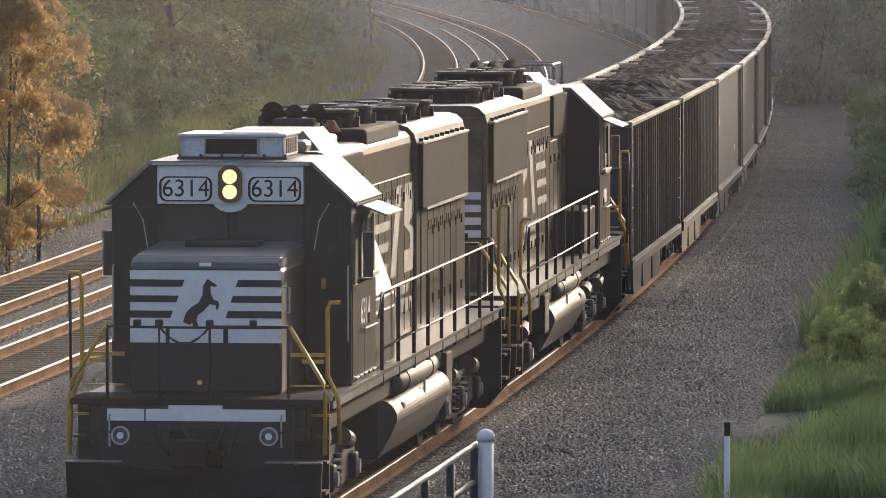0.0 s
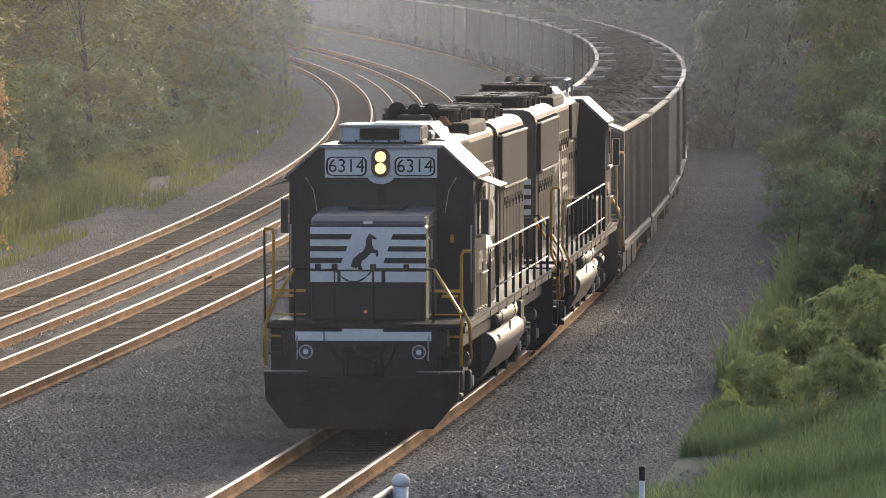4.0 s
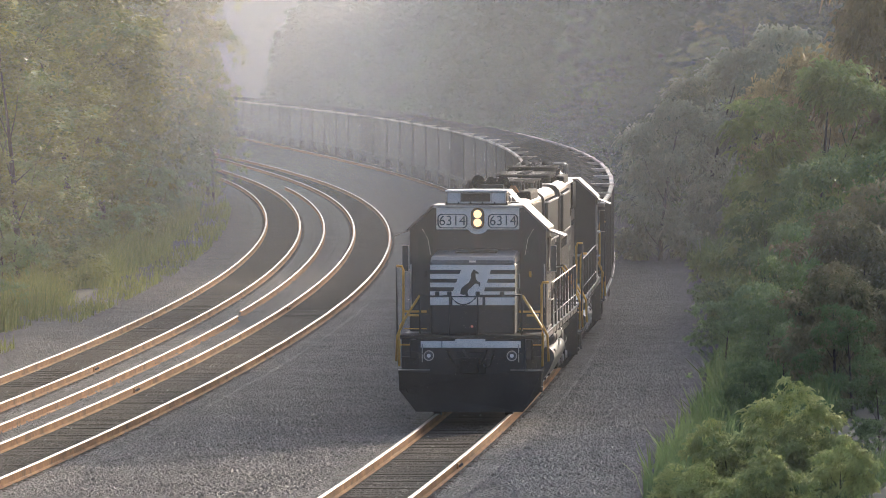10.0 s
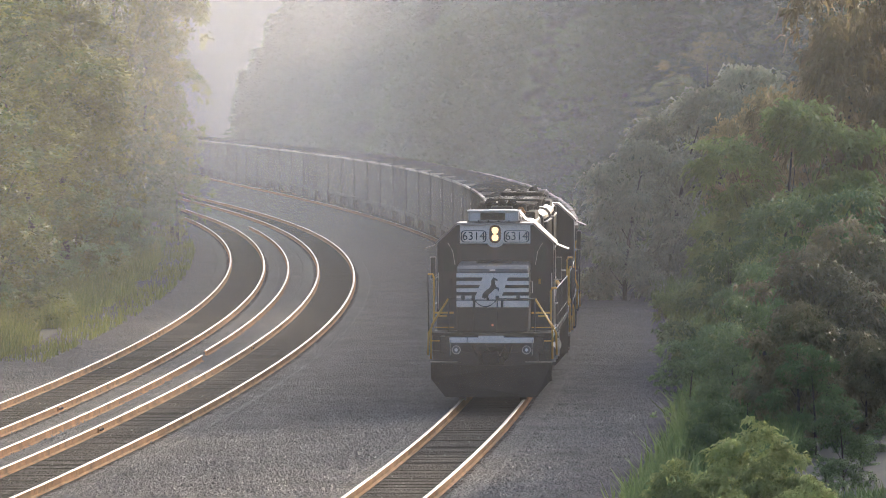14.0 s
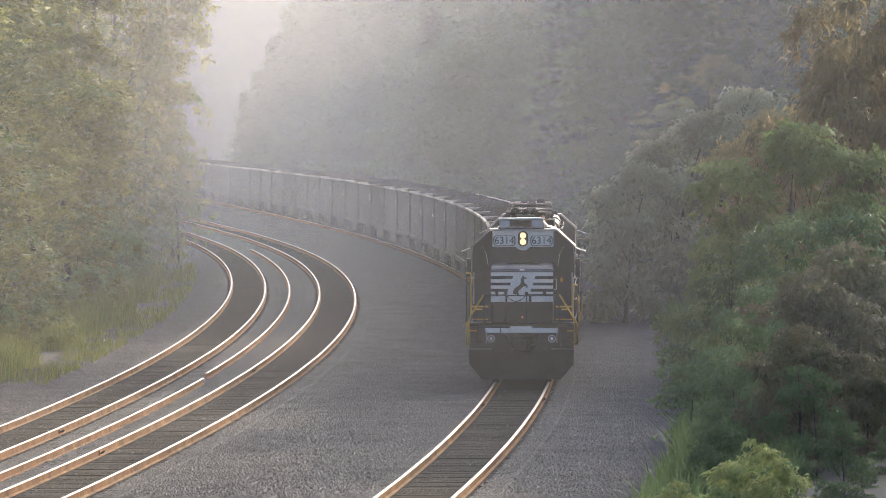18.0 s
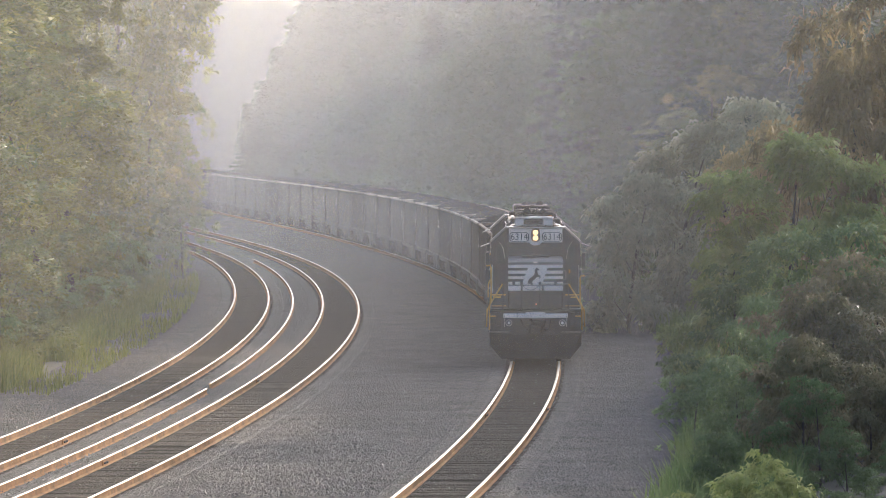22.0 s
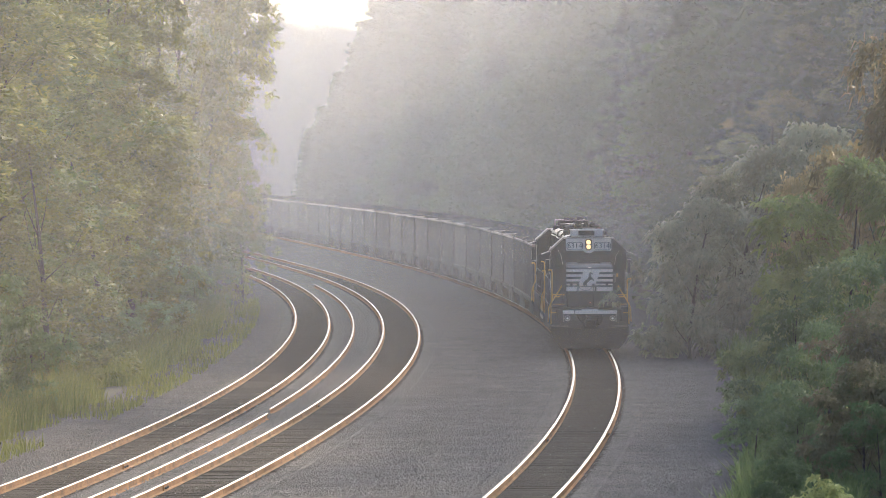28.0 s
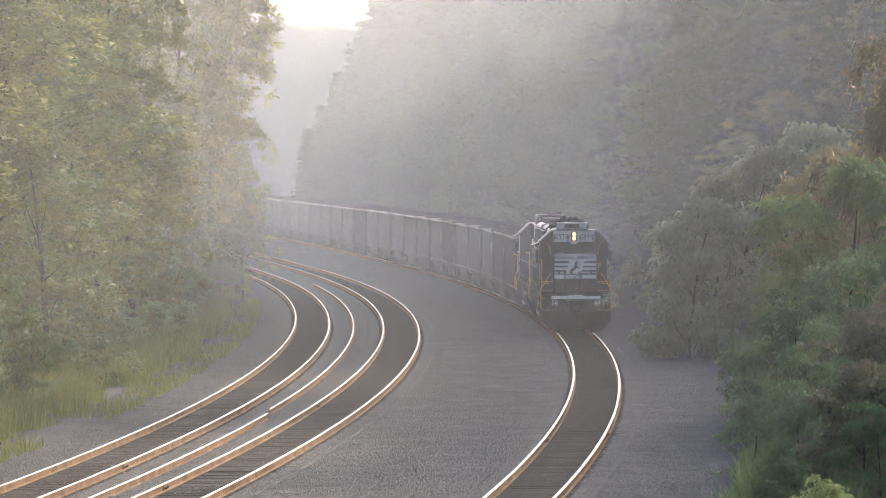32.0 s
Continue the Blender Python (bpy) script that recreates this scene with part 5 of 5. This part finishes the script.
def build_car(label, seed, ribbed=True, chord=None):
    t = thing("coal_gondola", label, "rail car", "coal cars")
    rng, chord = random.Random(seed), chord or TOPCHORD
    L, H = 14.4 / 2, 3.42
    body = part("floor", Box(-1.42, 1.42, -L + 0.05, L - 0.05, 1.0, 1.12), CARBODY, t)
    for s in (-1, 1):
        X = lambda a, b: (min(s * a, s * b), max(s * a, s * b))
        sd = part("side_sheet", Box(*X(1.40, 1.43), -L, L, 1.0, H), CARBODY, t)
        n = 22 if ribbed else 1
        for k in range(n + 1):
            y = -L + 0.12 + k * (2 * L - 0.24) / n
            w = 0.09 if k in (0, n) else 0.045
            q = 1.49 if s > 0 and ribbed else 1.445
            part("side_post", prism(bmesh.new(), [(s * 1.43, y - w), (s * q, y - w * 0.6), (s * q, y + w * 0.6), (s * 1.43, y + w)], "z", 1.1, H - 0.02), CARBODY, sd)
        part("top_rail", Box(*X(1.37, 1.50), -L + 0.02, L - 0.02, H, H + 0.08, bevel=0.02), chord, t, "scuffed top rail with sunlit dashes in its paint")
        part("side_sill", Box(*X(1.38, 1.53), -L, L, 0.93, 1.12, bevel=0.015), CARBODY, t, "steel side sill, worn edge drawn pale on the sunny side")
        # Pale strip stands for sun on the edge, so the shaded side has none
        if s > 0:
            part("sill_edge", Box(*X(1.53, 1.545), -L + 0.3, L - 0.3, 1.07, 1.10), SILL, sd)
        for e in (-1, 1):
            bm = bmesh.new()
            for z in np.arange(1.25, 3.3, 0.38):
                tube(bm, [(s * 1.43, e * (L - 0.12), z), (s * 1.5, e * (L - 0.12), z), (s * 1.5, e * (L - 0.55), z), (s * 1.43, e * (L - 0.55), z)], 0.01, 5)
            part("ladder", bm, CARBODY, t)
            part("sill_step", tube(bmesh.new(), [(s * 1.45, e * (L - 0.12), 1.0), (s * 1.45, e * (L - 0.12), 0.6), (s * 1.45, e * (L - 0.5), 0.6), (s * 1.45, e * (L - 0.5), 1.0)], 0.016, 5), UNDER, t)
    for e in (-1, 1):
        y = e * L
        en = part("end_sheet", Box(-1.41, 1.41, min(y, y - e * 0.03), max(y, y - e * 0.03), 1.0, H), CARBODY, t)
        for z in (1.5, 2.1, 2.7):
            part("end_rib", Box(-1.4, 1.4, min(y, y + e * 0.07), max(y, y + e * 0.07), z, z + 0.12, bevel=0.015), CARBODY, en)
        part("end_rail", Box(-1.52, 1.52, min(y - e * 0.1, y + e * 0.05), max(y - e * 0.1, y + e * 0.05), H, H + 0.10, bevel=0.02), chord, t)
        bm = Box(-0.12, 0.12, min(y, y + e * 0.35), max(y, y + e * 0.35), 0.75, 0.98, bevel=0.02)
        box(bm, -0.2, 0.18, min(y + e * 0.28, y + e * 0.46), max(y + e * 0.28, y + e * 0.46), 0.7, 1.02, 0.04)
        part("coupler", bm, UNDER, t)
        build_truck(t, e * 5.2, (-0.89, 0.89), 0.457, 0.98, UNDER, UNDER, False)
    for y in (-2.6, 2.6):
        part("cross_bearer", Box(-1.4, 1.4, y - 0.12, y + 0.12, 0.85, 1.0), CARBODY, t)
    # Bays are widened and dark to keep the underside in shade
    for y in (-2.75, 0.0, 2.75):
        bay = part("hopper_bay", prism(bmesh.new(), [(y - 1.34, 1.02), (y + 1.34, 1.02), (y + 1.05, 0.34), (y - 1.05, 0.34)], "x", -1.32, 1.32), UNDER, t)
        part("discharge_gate", Box(-1.1, 1.1, y - 0.5, y + 0.5, 0.28, 0.37, bevel=0.02), UNDER, bay)
    for s in (-1, 1):
        for e in (-1, 1):
            x0, x1 = sorted((s * 1.40, s * (1.51 if s > 0 else 1.46)))
            part("corner_post", Box(x0, x1, min(e * (L - 0.16), e * (L + 0.03)), max(e * (L - 0.16), e * (L + 0.03)), 1.1, H, bevel=0.015), CARBODY, t)
    part("centre_sill", Box(-0.25, 0.25, -L, L, 0.7, 1.0), UNDER, t)
    # coal heap
    nx, ny = 19, 101
    vs, fs = [], []
    for j in range(ny):
        for i in range(nx):
            x, y = -1.39 + 2.78 * i / (nx - 1), -L + 0.05 + (2 * L - 0.1) * j / (ny - 1)
            edge = min(1, (1.39 - abs(x)) / 0.9) * min(1, (L - abs(y)) / 1.6)
            z = H - 0.16 + 0.40 * edge + 0.05 * noise.noise((x * 1.1, y * 0.8, seed)) + 0.07 * noise.noise((x * 4, y * 4, seed)) + rng.uniform(-0.05, 0.05)
            vs.append((x, y, z))
    for j in range(ny - 1):
        for i in range(nx - 1):
            a = j * nx + i
            fs.append((a, a + 1, a + nx + 1, a + nx))
    ld = sheet("coal_load", vs, fs, COAL, t, "heaped broken black coal")
    # two stringers that brace the sides, above the load
    for y in (-3.1, 3.1):
        part("cross_tie", tube(bmesh.new(), [(-1.4, y, H + 0.02), (1.4, y, H - 0.02)], 0.03, 6), CARBODY, t)
    # stencil panels, plain bars
    for s in (-1, 1):
        X = lambda a, b: (min(s * a, s * b), max(s * a, s * b))
        for y, w, z, h in ((-5.4, 0.5, 2.7, 0.16), (-5.4, 0.62, 2.45, 0.16), (4.6, 0.4, 1.6, 0.1)):
            part("stencil_bar", Box(*X(1.43, 1.434), y, y + w, z, z + h), SILL, t)
    return t


def vehicle_pose(a, length, trucks, back=False):
    """Standing on the track with the near end a metres along it."""
    p, q = on_track(a + length / 2 - trucks), on_track(a + length / 2 + trucks)
    m = (p + q) / 2
    rz = math.degrees(math.atan2(-(q.x - p.x), q.y - p.y))
    return pose(m.x, m.y, 0, 0, 0, rz + (180 if back else 0))


TRAIN = []


def build_train():
    a = build_loco("black diesel locomotive with white nose stripes and lit headlights")
    b = build_loco("black diesel locomotive coupled back to back with another engine", True)
    TRAIN.append((a, 0.0, LOCO, 6.95, False))
    TRAIN.append((b, LOCO, LOCO, 6.95, True))
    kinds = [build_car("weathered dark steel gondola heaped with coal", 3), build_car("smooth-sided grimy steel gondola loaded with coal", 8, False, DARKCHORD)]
    for i in range(34):
        j = 0 if i < 2 or i % 7 == 5 else 1
        k = kinds[j] if i in (0, 2) else copy_thing(kinds[j], pose(0, 0, 0))
        TRAIN.append((k, 2 * LOCO + i * CAR, CAR, 5.2, False))


def motions():
    times = [0, 2, 4, 6, 8, 10, 12, 14, 16, 18, 20, 22, 24, 26, 28, 30, 32]
    for i, (ob, start, length, trucks, back) in enumerate(TRAIN):
        walk(ob, [(t, vehicle_pose(front_arc(t) + start, length, trucks, back)) for t in times])
        if i < 4:
            for w in ob.children:
                if w.name.startswith("wheelset"):
                    p = w.matrix_basis.translation.copy()
                    sign = -1 if back else 1
                    walk(w, [(k * 0.1, pose(p.x, p.y, p.z, -sign * math.degrees((front_arc(k * 0.1) - front_arc(0)) / 0.508))) for k in range(321)])
    # the haze drifts slowly across the cutting
    for i, m in enumerate(MIST):
        walk(m, [(t, pose((0.16 if i % 2 else -0.12) * t * (1 + 0.3 * i), 0, 0)) for t in (0, 8, 16, 24, 32)])


# ---- small things beside the tracks ----
def build_trackside():
    # loose rails left lying between the two outer tracks
    mid = lambda d: (TRACK["one"](d) + TRACK["two"](d)) / 2
    for d0, d1, side in ((60, 208, 0.02), (210, 418, -0.12)):
        t = thing("loose_rail", "rusty spare rail lying on the ballast between two tracks", "rail", "spare rails")
        sweep("rail_web", mid, side, [(u, z - 0.03) for u, z in WEB], d0, d1, 2.0, RUST, t)
        sweep("rail_head", mid, side, [(u, z - 0.03) for u, z in CAP], d0, d1, 2.0, RAILHEAD, t, "shiny rail head")
    # bolted joint bars on the rails
    for key, side, d in (("two", -0.754, 161), ("two", -0.754, 214), ("one", 0.754, 172), ("three", -0.754, 118), ("three", 0.754, 131), ("three", -0.754, 188), ("three", 0.754, 192)):
        x_at = TRACK[key]
        ang = -math.degrees(math.atan(x_at(d + 0.5) - x_at(d - 0.5)))
        t = thing("joint_bar", "bolted rusty joint bar on a rail", "joint bar", "rail joints", m=pose(x_at(d) + side, d, 0, 0, 0, ang))
        for s in (-1, 1):
            b = part("bar", Box(min(s * 0.014, s * 0.05), max(s * 0.014, s * 0.05), -0.45, 0.45, -0.15, -0.045, bevel=0.008), RUST, t)
            for y in (-0.36, -0.22, -0.07, 0.07, 0.22, 0.36):
                part("bolt", disc(bmesh.new(), (s * 0.05, y, -0.095), (s, 0, 0), 0.022, 0.03, 8), UNDER, b)
    # white bollard, black railing and a marker post in front
    g = ground_z(3, 80)
    t = thing("bollard", "round white-painted steel bollard", "bollard", m=pose(-0.926, 78.0, g))
    part("pipe", tube(bmesh.new(), [(0, 0, -0.3), (0, 0, 1.68)], 0.084, 24), WHITE, t, smooth=True)
    part("cap", tube(bmesh.new(), [(0, 0, 1.64), (0, 0, 1.72), (0, 0, 1.765), (0, 0, 1.78)], [0.098, 0.098, 0.06, 0.01], 24), WHITE, t, smooth=True)
    t = thing("pipe_railing", "black tubular steel railing beside the track", "railing")
    a, b = Vector((-1.05, 77.9, g)), Vector((-2.62, 62.5, g))
    d = (b - a)
    for k in range(8):
        p = a + d * (k / 7)
        part("post", tube(bmesh.new(), [p + Vector((0, 0, -0.2)), p + Vector((0, 0, 1.58))], 0.045, 12), BLACK, t, smooth=True)
    for z in (1.60, 1.20, 0.75, 0.3):
        part("rail", tube(bmesh.new(), [a + Vector((0.02, 0.3, z)), a + d * 0.5 + Vector((0, 0, z)), b + Vector((0, 0, z))], 0.032, 10), BLACK if z < 1.5 else SILL, t, smooth=True)
    t = thing("marker_post", "slim white marker post with a black top in grass", "post", m=pose(1.80, 82.5, ground_z(5.9, 82.5)))
    part("shaft", tube(bmesh.new(), [(0, 0, -0.3), (0, 0, 1.14)], 0.036, 14), WHITE, t, smooth=True)
    part("band", tube(bmesh.new(), [(0, 0, 1.14), (0, 0, 1.30), (0, 0, 1.31)], [0.037, 0.037, 0.02], 14), BLACK, t, "black top")


def grass_patch(name, pts, height, material, label, seed, width=0.02):
    """Blades: bent triangles pairs rooted at pts (n x 3)."""
    rng = np.random.default_rng(seed)
    n = len(pts)
    az = rng.uniform(0, 6.283, n)
    h = height * rng.uniform(0.45, 1.25, n)
    lean = rng.uniform(0.1, 0.75, n) * h
    side = np.stack([-np.sin(az), np.cos(az), 0 * az], 1) * (width * rng.uniform(0.6, 1.5, n))[:, None]
    out = np.stack([np.cos(az), np.sin(az), 0 * az], 1)
    midp = pts + out * (lean * 0.3)[:, None] + np.array([0, 0, 1]) * (h * 0.6)[:, None]
    tip = pts + out * lean[:, None] + np.array([0, 0, 1]) * h[:, None]
    v = np.stack([pts - side, pts + side, midp + side * 0.8, midp - side * 0.8, tip], 1).reshape(-1, 3)
    i = np.arange(n)[:, None] * 5
    f = np.vstack([i + np.array([[0, 1, 2]]), i + np.array([[0, 2, 3]]), i + np.array([[3, 2, 4]])])
    ob = soup(name, v, f, material)
    return tagged(ob, label, "grass", kind="stuff")


def build_weeds():
    rng = np.random.default_rng(3)

    def scatter(n, o0, o1, d0, d1, power=1.0, gap=0.0):
        d = d0 + (d1 - d0) * rng.random(n) ** 1.3
        o = o0 + (o1 - o0) * rng.random(n) ** power
        keep = np.array([noise.noise((a * 0.5, b * 0.18, 3.3)) > gap for a, b in zip(o, d)])
        o, d = o[keep], d[keep]
        return np.array([place(float(a), float(b)) for a, b in zip(o, d)]) - np.array([0, 0, 0.05])

    grass_patch("tall_weeds", scatter(60000, -15.2, -20.5, 145, 340, 1.0, -0.05), 1.0, REED, "olive green tall weeds along the ballast edge", 4, 0.016)
    grass_patch("tall_weeds", scatter(16000, -13.7, -17.0, 112, 420, 1.5, -0.1), 0.4, REED, "short weeds creeping into the ballast", 5, 0.014)
    grass_patch("grass", scatter(28000, 5.35, 10, 78, 104), 0.6, GRASS, "bright green long grass beside the ballast", 6, 0.014)
    grass_patch("grass", scatter(15000, 5.0, 9.5, 103, 124), 0.4, GRASS, "short grass under the bushes", 8, 0.016)
    grass_patch("grass", scatter(16000, 4.6, 7.5, 120, 330, 1.0, -0.1), 0.8, GRASS, "long grass in the shade of the bank", 7, 0.025)


def build_stones():
    """Loose ballast stones lying proud of the bed."""
    rng = np.random.default_rng(9)
    base = np.array([(1, 0.1, -0.4), (-0.8, 0.6, -0.4), (-0.6, -0.8, -0.4), (0.25, 0.95, -0.4), (0.1, 0.05, 0.75)])
    tri = np.array([(0, 3, 4), (3, 1, 4), (1, 2, 4), (2, 0, 4)])
    n = 155000
    d = 74 + 330 * rng.random(n) ** 1.9
    o = rng.uniform(-13.8, 6.3, n)
    xs = np.array([main(float(q)) for q in d]) + o
    z = np.full(n, -0.19) + rng.uniform(-0.02, 0.02, n)
    near = np.zeros(n, bool)
    for key in TRACK:
        tx = np.array([TRACK[key](float(q)) for q in d])
        near |= np.abs(xs - tx) < 0.72
    near &= rng.random(n) < 0.95
    z = np.where(o > 4.0, z + np.minimum(0.12 * (o - 4.0), 0.5), z)
    keep = ~near
    xs, d, z = xs[keep], d[keep], z[keep]
    n = len(xs)
    s = rng.uniform(0.018, 0.044, (n, 1, 1)) * rng.uniform(0.7, 1.3, (n, 1, 3))
    a = rng.uniform(0, 6.283, n)
    c, w = np.cos(a)[:, None], np.sin(a)[:, None]
    v = base[None] * s
    v = np.stack([v[..., 0] * c - v[..., 1] * w, v[..., 0] * w + v[..., 1] * c, v[..., 2]], 2)
    v = v + np.stack([xs, d, z], 1)[:, None, :]
    f = (np.arange(n)[:, None, None] * 5 + tri[None]).reshape(-1, 3)
    ob = soup("ballast_stones", v.reshape(-1, 3), f, STONE)
    tagged(ob, "loose grey ballast stones", "stones", kind="stuff")


# ---- mist ----
MIST = []


def build_mist():
    for i, (d, dens, grain) in enumerate(((73, 0.022, 0.03), (150, 0.038, 0.05), (215, 0.052, 0.06), (312, 0.185, 0.10), (375, 0.155, 0.08), (470, 0.15, 0.05), (560, 0.16, 0.03), (610, 0.14, 0.02), (718, 0.35, 0.02))):
        vs, fs = [], []
        nx = 24
        for k in range(nx + 1):
            x = -130 + 260 * k / nx
            y = d + 6 * math.sin(k * 0.9 + i) + main(d) * 0
            vs += [(main(d) * 0.5 + x, y, -1.5), (main(d) * 0.5 + x, y + 4, 70)]
        for k in range(nx):
            fs.append((2 * k, 2 * k + 2, 2 * k + 3, 2 * k + 1))
        m = sheet("mist_veil", vs, fs, mist_mat("evening_mist", dens, grain, i * 7.3), smooth=True)
        MIST.append(m)
        tagged(m, "thin pale veil of evening mist and exhaust haze", "mist", kind="stuff")


build_ground()
build_track("one", "railway track with rusty rails on oak sleepers in ballast", 84, 640, 150, 240)
build_track("two", "railway track with bright rails on dark sleepers in ballast", 70, 700, 125, 215)
build_track("three", "single railway track under the coal train", 40, 1000, 84, 200)
build_trees()
build_trackside()
build_weeds()
build_stones()
build_train()
build_mist()
motions()
